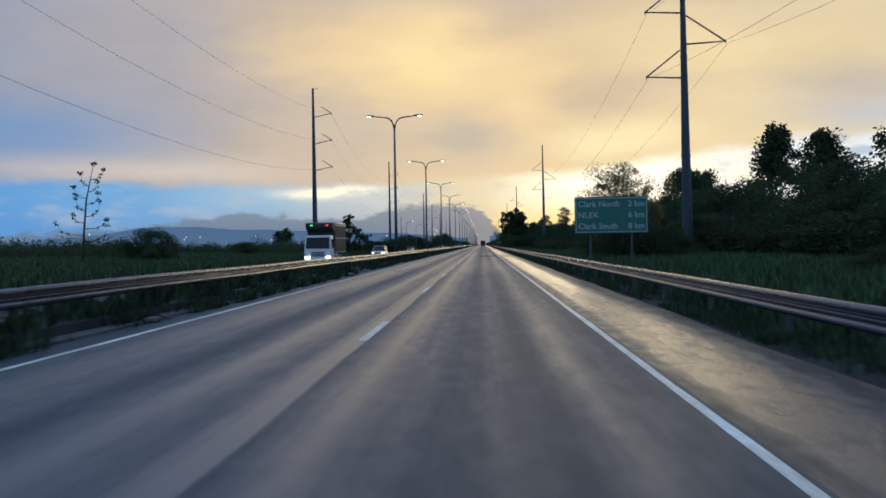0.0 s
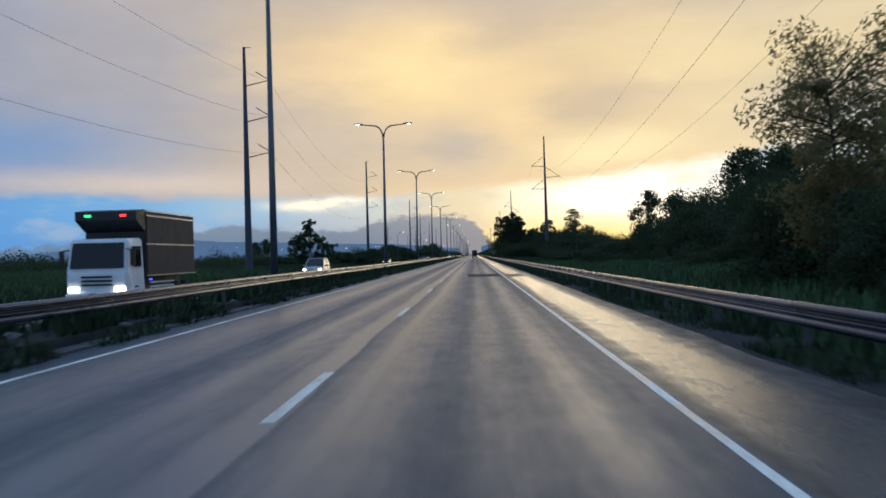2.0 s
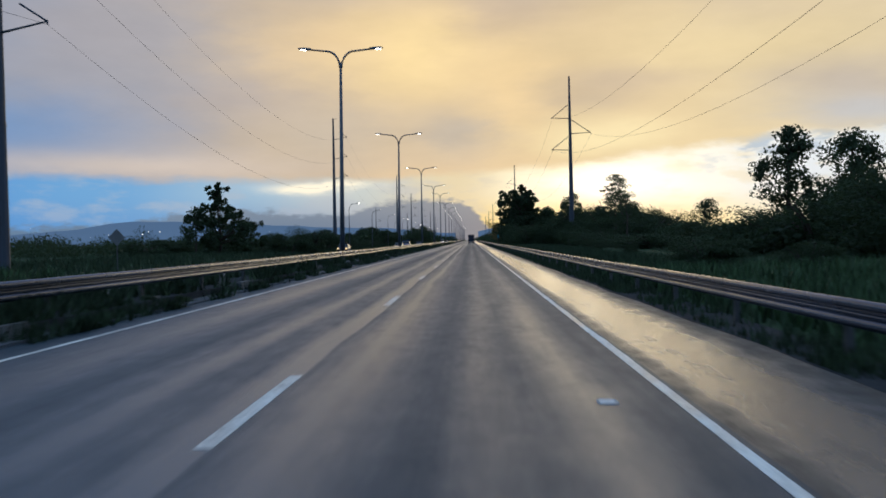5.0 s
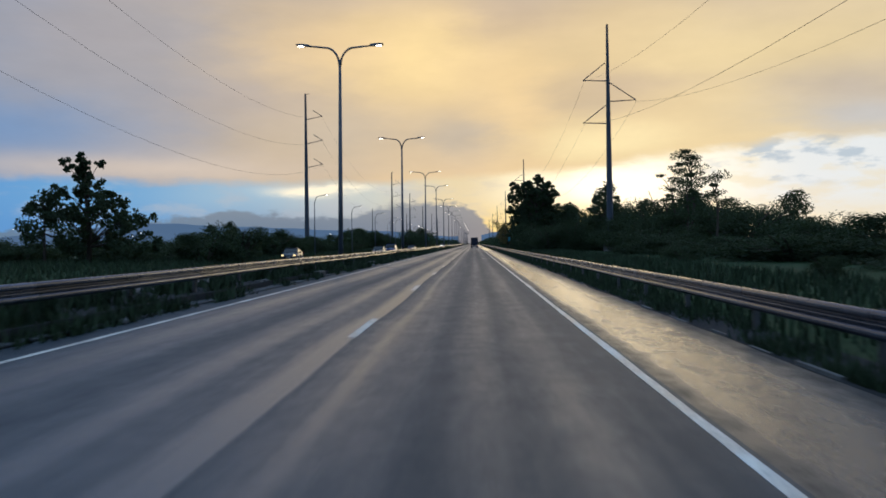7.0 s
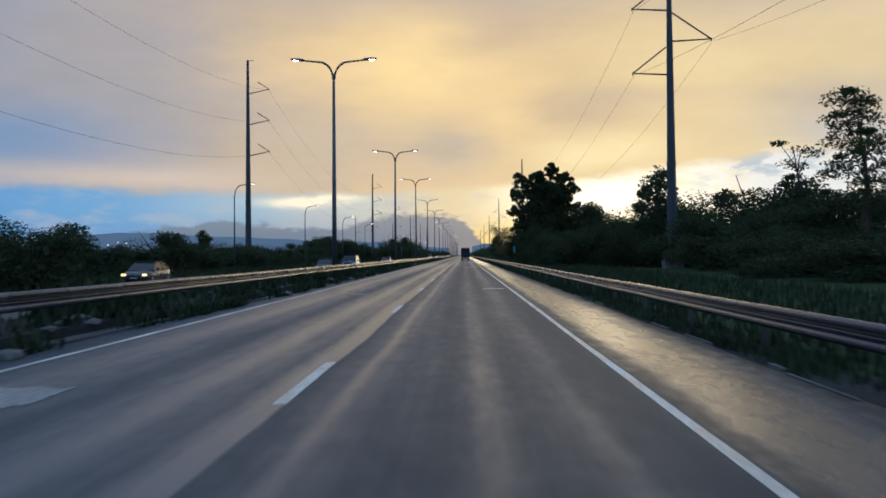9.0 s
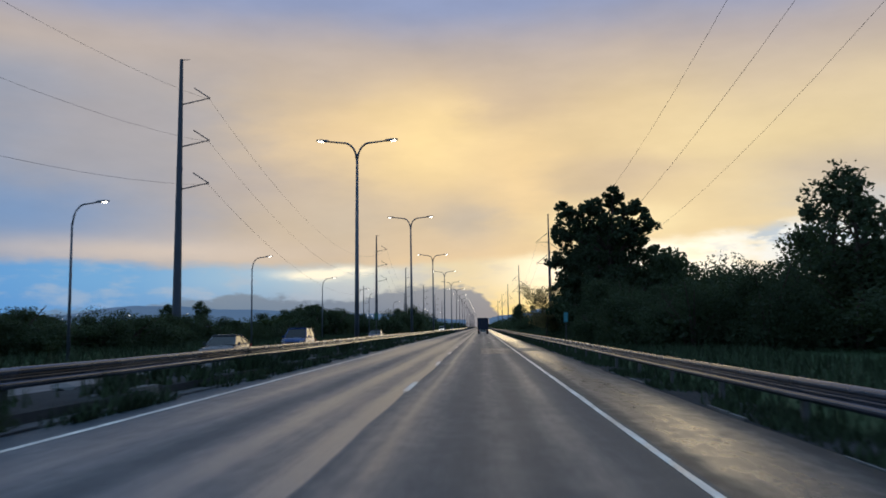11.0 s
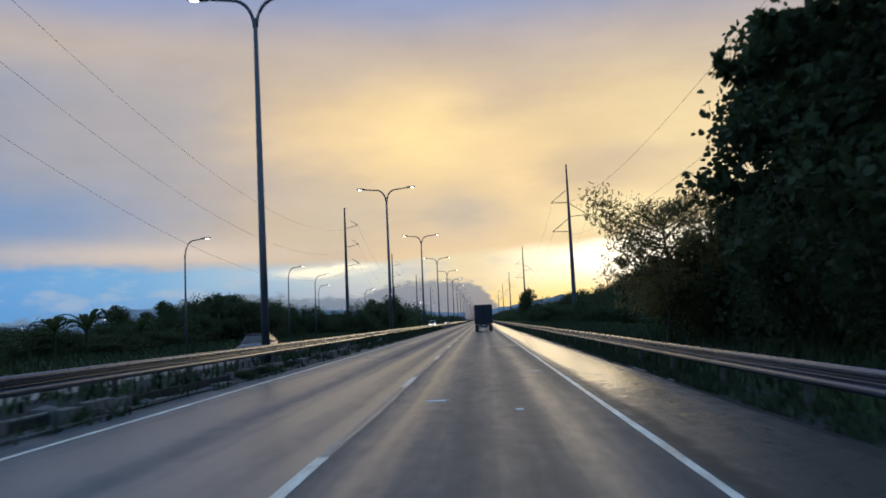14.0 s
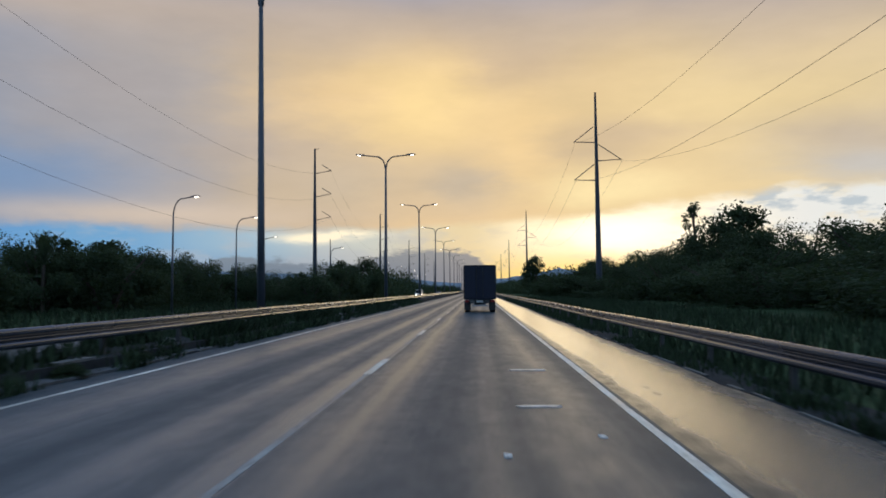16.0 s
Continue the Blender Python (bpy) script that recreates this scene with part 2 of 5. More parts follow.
def asphalt(name, base, rough_lo, rough_hi, streak_amount=1.0, lanes=None, sections=None, span=(-6.0, 8.0), low=0.62, edge_shift=(), mottle=0.12):
    """Damp asphalt: wheel tracks run along y as long streaks that differ in wetness and in shade."""
    m = bpy.data.materials.new(name)
    m.use_nodes = True
    nt = m.node_tree
    p = nt.nodes["Principled BSDF"]
    tco = nt.nodes.new("ShaderNodeTexCoord")

    def noise_at(stretch, scale, detail, rough=0.5):
        mp = nt.nodes.new("ShaderNodeMapping")
        mp.inputs["Scale"].default_value = stretch
        nt.links.new(tco.outputs["Object"], mp.inputs[0])
        n = nt.nodes.new("ShaderNodeTexNoise")
        n.inputs["Scale"].default_value, n.inputs["Detail"].default_value, n.inputs["Roughness"].default_value = scale, detail, rough
        nt.links.new(mp.outputs[0], n.inputs["Vector"])
        return n.outputs["Fac"]

    def m2(op, a, b, c=None):
        n = nt.nodes.new("ShaderNodeMath")
        n.operation = op
        for i, v in enumerate((a, b, c)):
            if isinstance(v, (int, float)):
                n.inputs[i].default_value = v
            elif v is not None:
                nt.links.new(v, n.inputs[i])
        return n.outputs[0]

    def mrange(v, a, b, c, d):
        n = nt.nodes.new("ShaderNodeMapRange")
        n.interpolation_type = "SMOOTHSTEP"
        nt.links.new(v, n.inputs["Value"])
        for k, q in zip(("From Min", "From Max", "To Min", "To Max"), (a, b, c, d)):
            n.inputs[k].default_value = q
        return n.outputs["Result"]

    tracks = noise_at((1.0, 0.008, 1.0), 0.95, 2, 0.45)
    patchy = noise_at((1.0, 0.03, 1.0), 0.8, 3, 0.5)
    blotch = noise_at((1.0, 0.16, 1.0), 1.5, 3, 0.5)
    grain = noise_at((1, 1, 1), 60.0, 4, 0.7)
    lines = noise_at((1.0, 0.012, 1.0), 3.6, 3, 0.55)
    speckle = noise_at((1, 0.12, 1), 8.0, 4, 0.65)
    wet = m2("ADD", m2("MULTIPLY", tracks, 0.26), m2("MULTIPLY", patchy, 0.18))
    wet = m2("MULTIPLY_ADD", blotch, 0.16, wet)
    wet = m2("ADD", wet, 0.215)
    if lanes:
        sx = nt.nodes.new("ShaderNodeSeparateXYZ")
        nt.links.new(tco.outputs["Object"], sx.inputs[0])
        lr = nt.nodes.new("ShaderNodeValToRGB")
        lr.color_ramp.interpolation = "EASE"
        while len(lr.color_ramp.elements) < len(lanes):
            lr.color_ramp.elements.new(0.5)
        for e_, (x_, w_) in zip(lr.color_ramp.elements, lanes):
            e_.position, e_.color = (x_ - span[0]) / span[1], (w_, w_, w_, 1)
        wander = m2("MULTIPLY_ADD", m2("SUBTRACT", noise_at((0.3, 0.12, 1.0), 1.0, 3), 0.5), 0.3, sx.outputs[0])
        if edge_shift:
            sr = nt.nodes.new("ShaderNodeValToRGB")
            while len(sr.color_ramp.elements) < len(edge_shift):
                sr.color_ramp.elements.new(0.5)
            for e_, (y_, w_) in zip(sr.color_ramp.elements, edge_shift):
                e_.position, e_.color = y_ / 420, (w_, w_, w_, 1)
            nt.links.new(m2("DIVIDE", sx.outputs[1], 420.0), sr.inputs["Fac"])
            wander = m2("ADD", wander, m2("MULTIPLY", sr.outputs["Color"], mrange(sx.outputs[0], 2.2, 3.1, 0.0, 1.0)))
        nt.links.new(m2("DIVIDE", m2("SUBTRACT", wander, span[0]), span[1]), lr.inputs["Fac"])
        wet = m2("ADD", m2("MULTIPLY", wet, 0.45), m2("MULTIPLY_ADD", lr.outputs["Color"], 0.42, 0.06))
        along = m2("DIVIDE", sx.outputs[1], 420.0)
        sides = []
        for stops in sections:
            yr = nt.nodes.new("ShaderNodeValToRGB")
            while len(yr.color_ramp.elements) < len(stops):
                yr.color_ramp.elements.new(0.5)
            for e_, (y_, w_) in zip(yr.color_ramp.elements, stops):
                e_.position, e_.color = y_ / 420, (w_, w_, w_, 1)
            nt.links.new(along, yr.inputs["Fac"])
            sides.append(yr.outputs["Color"])
        right = mrange(sx.outputs[0], -1.8, -1.6, 0.0, 1.0)
        sect = m2("ADD", m2("MULTIPLY", sides[1], right), m2("MULTIPLY", sides[0], m2("SUBTRACT", 1.0, right)))
        wet = m2("MULTIPLY_ADD", m2("SUBTRACT", sect, 0.5), 0.3, wet)
    wet = m2("MULTIPLY_ADD", m2("SUBTRACT", noise_at((1, 0.5, 1), 3.0, 6, 0.7), 0.5), mottle, wet)
    wet = m2("MULTIPLY_ADD", m2("SUBTRACT", grain, 0.5), 0.16, wet)
    wet = m2("MULTIPLY_ADD", m2("SUBTRACT", lines, 0.5), 0.07, wet)
    wet = m2("MULTIPLY_ADD", m2("SUBTRACT", speckle, 0.5), 0.07, wet)
    ramp = nt.nodes.new("ShaderNodeValToRGB")
    e = ramp.color_ramp.elements
    e[0].position, e[1].position = 0.36, 0.64
    e[0].color = (*(c * low for c in base), 1)
    e[1].color = (*(c * 1.3 for c in base), 1)
    nt.links.new(wet, ramp.inputs["Fac"])
    nt.links.new(ramp.outputs[0], p.inputs["Base Color"])
    nt.links.new(mrange(wet, 0.38, 0.62, rough_hi, rough_lo), p.inputs["Roughness"])
    nt.links.new(mrange(wet, 0.36, 0.64, 0.4 - 0.3 * streak_amount, 0.58), p.inputs["Specular IOR Level"])
    b = nt.nodes.new("ShaderNodeBump")
    b.inputs["Strength"].default_value, b.inputs["Distance"].default_value = 0.25, 0.01
    nt.links.new(grain, b.inputs["Height"])
    nt.links.new(b.outputs[0], p.inputs["Normal"])
    return m


LANES = [(-5.9, 0.3), (-5.3, 0.48), (-4.6, 0.62), (-4.15, 0.46), (-3.6, 0.26), (-3.2, 0.42), (-2.85, 0.64), (-2.5, 0.44), (-2.2, 0.4), (-2.02, 0.58), (-1.88, 0.82), (-1.74, 0.84), (-1.67, 0.36), (-1.57, 0.46), (-1.36, 0.55), (-1.2, 0.72), (-1.04, 0.56), (-0.7, 0.44), (-0.3, 0.34), (0.15, 0.44), (0.5, 0.34), (1.0, 0.5), (1.3, 0.38), (1.52, 0.28), (1.9, 0.34)]
# tone and gloss along the two lanes: (y, value), 0.5 is neutral
LEFT_LANE = [(0, 0.5), (40, 0.6), (48, 0.64), (95, 0.62), (160, 0.54), (172, 0.5), (190, 0.55), (212, 0.62), (230, 0.56), (262, 0.64), (278, 0.8), (300, 0.8), (318, 0.64), (332, 0.54), (420, 0.58)]
RIGHT_LANE = [(0, 0.48), (36, 0.48), (48, 0.62), (70, 0.57), (92, 0.53), (104, 0.56), (124, 0.53), (160, 0.45), (260, 0.38), (285, 0.42), (300, 0.5), (420, 0.5)]
M_ROAD = asphalt("damp_asphalt", (0.03, 0.05, 0.067), 0.28, 0.55, 0.8, LANES, (LEFT_LANE, RIGHT_LANE))
EDGE = [(1.75, 0.28), (1.95, 0.25), (2.2, 0.52), (2.8, 0.6), (3.05, 0.54), (3.3, 0.36), (3.5, 0.2)]
# lower beside the tall tree, its dark reflection put into the tone
EDGE_RUN = [(0, 0.66), (40, 0.7), (80, 0.74), (130, 0.72), (190, 0.62), (225, 0.5), (262, 0.5), (277, 0.5), (295, 0.52), (308, 0.86), (320, 0.88), (420, 0.84)]
# the last list moves the dark outer edge inward along y
M_SHOULDER = asphalt("wet_shoulder_asphalt", (0.06, 0.055, 0.049), 0.22, 0.52, 0.8, EDGE, (EDGE_RUN, EDGE_RUN), (1.6, 2.2), 0.3, [(0, 0.15), (40, 0.26), (80, 0.2), (125, 0.12), (150, 0.0)], mottle=0.32)
M_PATCH = material("fresh_asphalt_patch", (0.048, 0.052, 0.052), (0.018, 0.02, 0.021), 0.82, 1.6, (1, 0.5, 1), 0.06, 0.3, 60, spec=0.12)
M_SEAM = asphalt("asphalt_joint", (0.028, 0.032, 0.038), 0.42, 0.6, 0.8)
M_PATCH_OLD = asphalt("worn_asphalt_patch", (0.03, 0.031, 0.034), 0.36, 0.62, mottle=0.3)
M_PAINT = material("worn_road_paint", (0.82, 0.77, 0.7), (0.32, 0.31, 0.29), 0.45, 3.0, (1, 0.3, 1), 0.12, 0.2, 60)
M_GRAVEL = material("grey_gravel", (0.09, 0.1, 0.115), (0.02, 0.022, 0.025), 0.8, 3.0, (1, 0.5, 1), 0.1, 0.8, 30)
M_GHOST = material("worn_paint_and_glint", (0.32, 0.32, 0.32), (0.06, 0.066, 0.075), 0.5, 2.0, (1, 0.25, 1))
M_SIGN_GREEN_DARK = material("dark_green_sign_face", (0.01, 0.06, 0.035), (0.008, 0.045, 0.028), 0.45, 4.0)
M_SCUFF = material("scuffed_pale_asphalt", (0.75, 0.75, 0.73), (0.5, 0.5, 0.49), 0.6, 3.0)
M_GRASS = material("roadside_grass", (0.03, 0.062, 0.024), (0.016, 0.034, 0.014), 0.9, 0.25, (1, 1, 1), 0.05, 0.9, 9, spec=0.1)
M_BLADES = material("grass_blades", (0.04, 0.064, 0.03), (0.02, 0.032, 0.016), 0.8, 0.6, per_island=0.4, spec=0.15)
M_BLADES_LIGHT = material("lighter_grass_blades", (0.055, 0.1, 0.038), (0.032, 0.06, 0.024), 0.7, 0.5, per_island=0.4, spec=0.2)
M_SOIL = material("wet_verge_soil", (0.05, 0.051, 0.053), (0.022, 0.024, 0.027), 0.9, 1.2, (1, 0.5, 1), 0.08, 0.9, 14, spec=0.05)
M_STONE = material("pale_rubble", (0.11, 0.11, 0.112), (0.04, 0.042, 0.045), 0.85, 6, per_object=0.3)
M_KERB = material("worn_concrete_edge", (0.13, 0.13, 0.125), (0.05, 0.05, 0.05), 0.8, 1.6, (1, 0.5, 1), 0.1, 0.4, 30)
M_ZINC = material("galvanised_steel", (0.072, 0.095, 0.14), (0.035, 0.047, 0.07), 0.24, 1.4, (1, 0.25, 1), 0.07, 0.15, 9, metal=0.75, spec=0.4, per_object=0.25)
M_POST = material("dull_galvanised_post", (0.09, 0.09, 0.092), (0.045, 0.045, 0.045), 0.7, 5, metal=0.3)
M_POLE = material("weathered_steel_pole", (0.05, 0.064, 0.088), (0.028, 0.036, 0.05), 0.6, 1.4, (1, 1, 0.3), 0.1, 0.1, 20, metal=0.2)
M_LAMP_POLE = material("painted_lamp_pole", (0.085, 0.1, 0.125), (0.05, 0.06, 0.075), 0.5, 1.8, (1, 1, 0.3), 0.1, metal=0.3)
M_CONCRETE = material("stained_concrete", (0.26, 0.25, 0.235), (0.13, 0.125, 0.12), 0.9, 1.8, (1, 1, 0.4), 0.05, 0.4, 25)
M_WIRE = material("dark_conductor", (0.05, 0.05, 0.05), None, 0.6, 5)
M_BARK = material("dark_bark", (0.07, 0.05, 0.035), (0.03, 0.022, 0.016), 0.9, 5, (1, 1, 0.3), 0.05, 0.8, 12)
M_LEAF = material("dark_green_leaves", (0.05, 0.072, 0.041), (0.027, 0.04, 0.024), 0.8, 0.8, per_island=0.4, spec=0.1)
M_LEAF_DRY = material("feathery_olive_leaves", (0.085, 0.08, 0.035), (0.04, 0.038, 0.018), 0.65, 0.8, per_island=0.5, spec=0.2)
let_light_through(M_LEAF, (0.06, 0.085, 0.03), 0.3)
let_light_through(M_LEAF_DRY, (0.3, 0.24, 0.1), 0.55)
M_SIGN = material("green_sign_sheet", (0.012, 0.15, 0.11), (0.009, 0.11, 0.08), 0.4, 2.0)
M_SIGN_BACK = material("bare_sign_back", (0.12, 0.125, 0.13), None, 0.6, 3)
M_SIGN_TEXT = material("dull_white_sheet", (0.34, 0.4, 0.42), (0.26, 0.31, 0.33), 0.4, 6)
M_SIGN_BLUE = material("teal_sign_sheet", (0.02, 0.2, 0.24), (0.015, 0.15, 0.18), 0.45, 3)
M_SIGN_DIM = material("faded_teal_lettering", (0.06, 0.3, 0.34), (0.04, 0.24, 0.28), 0.45, 3)
M_TRUCK_BOX = material("dark_blue_box_panel", (0.012, 0.017, 0.036), (0.008, 0.011, 0.024), 0.5, 1.2, (1, 1, 0.5), 0.1, spec=0.3)
M_BLACK = material("black_plastic", (0.02, 0.02, 0.02), (0.012, 0.012, 0.012), 0.55, 4)
M_TYRE = material("tyre_rubber", (0.018, 0.018, 0.018), None, 0.85, 8)
M_RIM = material("alloy_rim", (0.4, 0.4, 0.41), None, 0.35, 6, metal=0.8)
M_GLASS = material("dark_car_glass", (0.008, 0.009, 0.012), (0.006, 0.007, 0.009), 0.08, 2, rough_var=0.02, spec=0.3)
M_WHITE = material("white_car_paint", (0.72, 0.73, 0.74), (0.6, 0.61, 0.63), 0.25, 1.2, rough_var=0.05)
M_SILVER = material("silver_car_paint", (0.36, 0.36, 0.37), (0.28, 0.28, 0.29), 0.28, 1.2, rough_var=0.05, metal=0.5)
M_GREY = material("grey_car_paint", (0.075, 0.08, 0.092), (0.055, 0.06, 0.07), 0.26, 1.2, rough_var=0.05, metal=0.4)
M_MAUVE = material("mauve_grey_car_paint", (0.095, 0.08, 0.11), (0.07, 0.06, 0.085), 0.28, 1.2, rough_var=0.05, metal=0.2)
M_BLUEPAINT = material("blue_car_paint", (0.03, 0.06, 0.16), (0.02, 0.045, 0.12), 0.26, 1.2, rough_var=0.05, metal=0.3)
M_TARP = material("brown_tarpaulin", (0.055, 0.04, 0.035), (0.03, 0.022, 0.02), 0.7, 1.6, (1, 1, 0.4), 0.1, 0.4, 8)
M_HEADLIGHT = glow("headlight_glow", (1.0, 0.97, 0.88), 6.0)
M_AMBER = glow("amber_lamp_glow", (1.0, 0.72, 0.34), 1.6)
M_LED = glow("street_lamp_glow", (1.0, 0.95, 0.86), 5.0)
M_TAIL = material("red_tail_lens", (0.25, 0.01, 0.01), None, 0.3, 4)
M_CLEAR_RED = glow("red_marker_glow", (1.0, 0.05, 0.04), 1.5)
M_CLEAR_BLUE = glow("blue_marker_glow", (0.08, 0.1, 1.0), 1.5)
M_CLEAR_GREEN = glow("green_marker_glow", (0.05, 1.0, 0.3), 1.2)
M_PLATE = material("white_plate", (0.5, 0.5, 0.5), None, 0.5, 5)
# air haze put in as an even blue glow; the hills take no light
M_MOUNT_GLOW = glow("mountain_haze_glow", (0.0, 0.0, 0.0), 0.0)
M_MOUNT_GLOW.node_tree.nodes["Principled BSDF"].inputs["Emission Color"].default_value = srgb(74, 101, 135)
M_MOUNT_GLOW.node_tree.nodes["Principled BSDF"].inputs["Emission Strength"].default_value = 1.0
M_FARLIGHT = glow("far_town_lamp", (1.0, 0.93, 0.8), 2.0)


# ---------------------------------------------------------------- mesh helpers
def mesh_from(name, verts, faces, mat, smooth=False):
    me = bpy.data.meshes.new(name)
    me.from_pydata(verts, [], faces)
    if smooth:
        me.polygons.foreach_set("use_smooth", [True] * len(me.polygons))
    me.materials.append(mat)
    me.update()
    return me


def part(name, bm, mat, parent=None, label="", smooth=False):
    me = bpy.data.meshes.new(name)
    bm.normal_update()
    bm.to_mesh(me)
    bm.free()
    if smooth:
        me.polygons.foreach_set("use_smooth", [True] * len(me.polygons))
    me.materials.append(mat)
    ob = new(name, me)
    ob.parent = parent
    if label:
        ob["label"] = label
    return ob


def piece(name, me, parent, m=None, label=""):
    ob = new(name, me)
    ob.parent = parent
    if m is not None:
        ob.matrix_basis = m
    if label:
        ob["label"] = label
    return ob


def box(bm, x0, x1, y0, y1, z0, z1, bevel=0.0):
    b = bmesh.new() if bevel else bm
    v = [b.verts.new(p) for p in ((x0, y0, z0), (x1, y0, z0), (x1, y1, z0), (x0, y1, z0), (x0, y0, z1), (x1, y0, z1), (x1, y1, z1), (x0, y1, z1))]
    for f in ((0, 3, 2, 1), (4, 5, 6, 7), (0, 1, 5, 4), (1, 2, 6, 5), (2, 3, 7, 6), (3, 0, 4, 7)):
        b.faces.new([v[i] for i in f])
    if bevel:
        bmesh.ops.bevel(b, geom=b.edges[:], offset=bevel, segments=2, affect="EDGES")
        tmp = bpy.data.meshes.new("tmp")
        b.to_mesh(tmp)
        b.free()
        bm.from_mesh(tmp)
        bpy.data.meshes.remove(tmp)
    return bm


def boxed(*a, bevel=0.0):
    return box(bmesh.new(), *a, bevel=bevel)


def tube(bm, points, radii, sides=8):
    """A tapered tube along points."""
    pts = [Vector(p) for p in points]
    rings = []
    for i, p in enumerate(pts):
        d = (pts[min(i + 1, len(pts) - 1)] - pts[max(i - 1, 0)]).normalized()
        up = Vector((0, 0, 1)) if abs(d.z) < 0.9 else Vector((0, 1, 0))
        a = d.cross(up).normalized()
        c = a.cross(d)
        rings.append([bm.verts.new(p + (a * math.cos(q) + c * math.sin(q)) * radii[i]) for q in (2 * math.pi * k / sides for k in range(sides))])
    for r0, r1 in zip(rings, rings[1:]):
        for k in range(sides):
            bm.faces.new((r0[k], r0[(k + 1) % sides], r1[(k + 1) % sides], r1[k]))
    bm.faces.new(rings[0][::-1])
    bm.faces.new(rings[-1])
    return bm


def empty(name, label, category, group="", kind=""):
    return tagged(new(name), label, category, group, kind)


def prism(bm, poly, x0, x1, x0t=None, x1t=None, zt=None):
    """A polygon in y, z drawn out from x0 to x1; points at zt and above take x0t, x1t."""
    a = [bm.verts.new((x0t if zt is not None and z >= zt else x0, y, z)) for y, z in poly]
    b = [bm.verts.new((x1t if zt is not None and z >= zt else x1, y, z)) for y, z in poly]
    bm.faces.new(a)
    bm.faces.new(b[::-1])
    n = len(poly)
    for i in range(n):
        bm.faces.new((a[i], b[i], b[(i + 1) % n], a[(i + 1) % n]))
    bmesh.ops.recalc_face_normals(bm, faces=bm.faces[:])
    return bm


# ---------------------------------------------------------------- ground, road
Y0, Y1 = -40.0, 1500.0


def ground_height(x, y):
    """Verges lie near the road's level, with soft swells further out."""
    out = max(0.0, x - 7, -x - 27)
    k = min(1.0, out / 18)
    dip = float(np.interp(x, (-60, -27, -23.5, -11, -8.6, 0), (-0.1, -0.32, -0.52, -0.52, -0.06, -0.06)))
    return dip + k * 0.45 * noise.noise((x * 0.035, y * 0.02, 3.1)) + 0.2 * k


xs = [-4200, -1500, -600, -300, -180, -120, -90, -70, -55, -45, -38, -32, -28, -25, -22, -19, -16, -12, -9, -7.5, -6, 3, 5, 6, 7.5, 9, 11, 13, 15, 18, 21, 25, 30, 36, 45, 60, 90, 150, 300, 700, 1600, 4200]
ys = [-600, -250, -120] + [-60 + 8 * i for i in range(90)] + [700, 780, 900, 1100, 1400, 1900, 2700, 4400]
gv = [(x, y, ground_height(x, y)) for y in ys for x in xs]
gf = [(j * len(xs) + i, j * len(xs) + i + 1, (j + 1) * len(xs) + i + 1, (j + 1) * len(xs) + i) for j in range(len(ys) - 1) for i in range(len(xs) - 1)]
tagged(new("ground", mesh_from("ground", gv, gf, M_GRASS, True)), "dark green roadside grass reaching to the hills", "ground", kind="structure")

XR, XD, XL = 1.768, -1.75, -5.59


def strip(name, x0, x1, y0, y1, z0, z1, mat, label, category, parent=None, kind="structure", wob=0.0, step=20.0):
    """A long slab along the road, its right edge wavering by wob."""
    n = max(2, int((y1 - y0) / step))
    v, f = [], []
    for i in range(n + 1):
        y = y0 + (y1 - y0) * i / n
        w = wob * noise.noise((y * 0.31, x1 * 2.7, 0.4)) + 0.5 * wob * noise.noise((y * 1.3, x1, 5.0))
        v += [(x0, y, z0), (x0, y, z1), (x1 + w, y, z1), (x1 + w, y, z0)]
    for i in range(n):
        a, b = 4 * i, 4 * i + 4
        f += [(a, b, b + 1, a + 1), (a + 1, b + 1, b + 2, a + 2), (a + 2, b + 2, b + 3, a + 3)]
    ob = new(name, mesh_from(name, v, f, mat))
    ob.parent = parent
    if parent is None:
        tagged(ob, label, category, kind=kind)
    elif label:
        ob["label"] = label
    return ob


road = strip("road", -6.4, XR + 0.1, Y0, Y1, -0.1, 0.0, M_ROAD, "damp grey asphalt carriageway with worn wheel tracks", "road")
shoulder = strip("road_shoulder", XR + 0.1, 3.58, Y0, Y1, -0.1, -0.004, M_SHOULDER, "wet paved shoulder reflecting the bright sky", "road shoulder", wob=0.12, step=1.5)
opposite = strip("opposite_road", -22.8, -11.4, Y0, Y1, -0.6, -0.42, M_ROAD, "damp asphalt carriageway beyond the median", "road")
verge = strip("verge", 3.4, 4.6, Y0, Y1, -0.1, -0.02, M_SOIL, "dark wet soil between shoulder and guardrail", "verge", wob=0.2, step=3)
median = strip("median", -8.7, -6.3, Y0, Y1, -0.6, 0.03, M_SOIL, "dark weedy soil strip of the median", "median", wob=0.06, step=2)
median_bank = strip("median_bank", -8.6, -6.62, Y0, 700, -0.6, 0.2, M_SOIL, "low bank of dark soil under the median rail", "median", wob=0.12, step=1.0)
strip("edge_line", XR - 0.048, XR + 0.048, Y0, Y1, 0.0, 0.004, M_PAINT, "", "", road, wob=0.022, step=0.5)
strip("edge_line", XL - 0.05, XL + 0.05, Y0, Y1, 0.0, 0.004, M_PAINT, "", "", road, wob=0.022, step=0.5)
strip("edge_line", -21.6, -21.45, Y0, Y1, -0.42, -0.416, M_PAINT, "", "", opposite)
strip("edge_line", -12.3, -12.15, Y0, Y1, -0.42, -0.416, M_PAINT, "", "", opposite)
strip("ramp_road", -52, -27, 455, 462, -0.6, 0.2, M_ROAD, "pale damp exit ramp joining the far carriageway", "road")

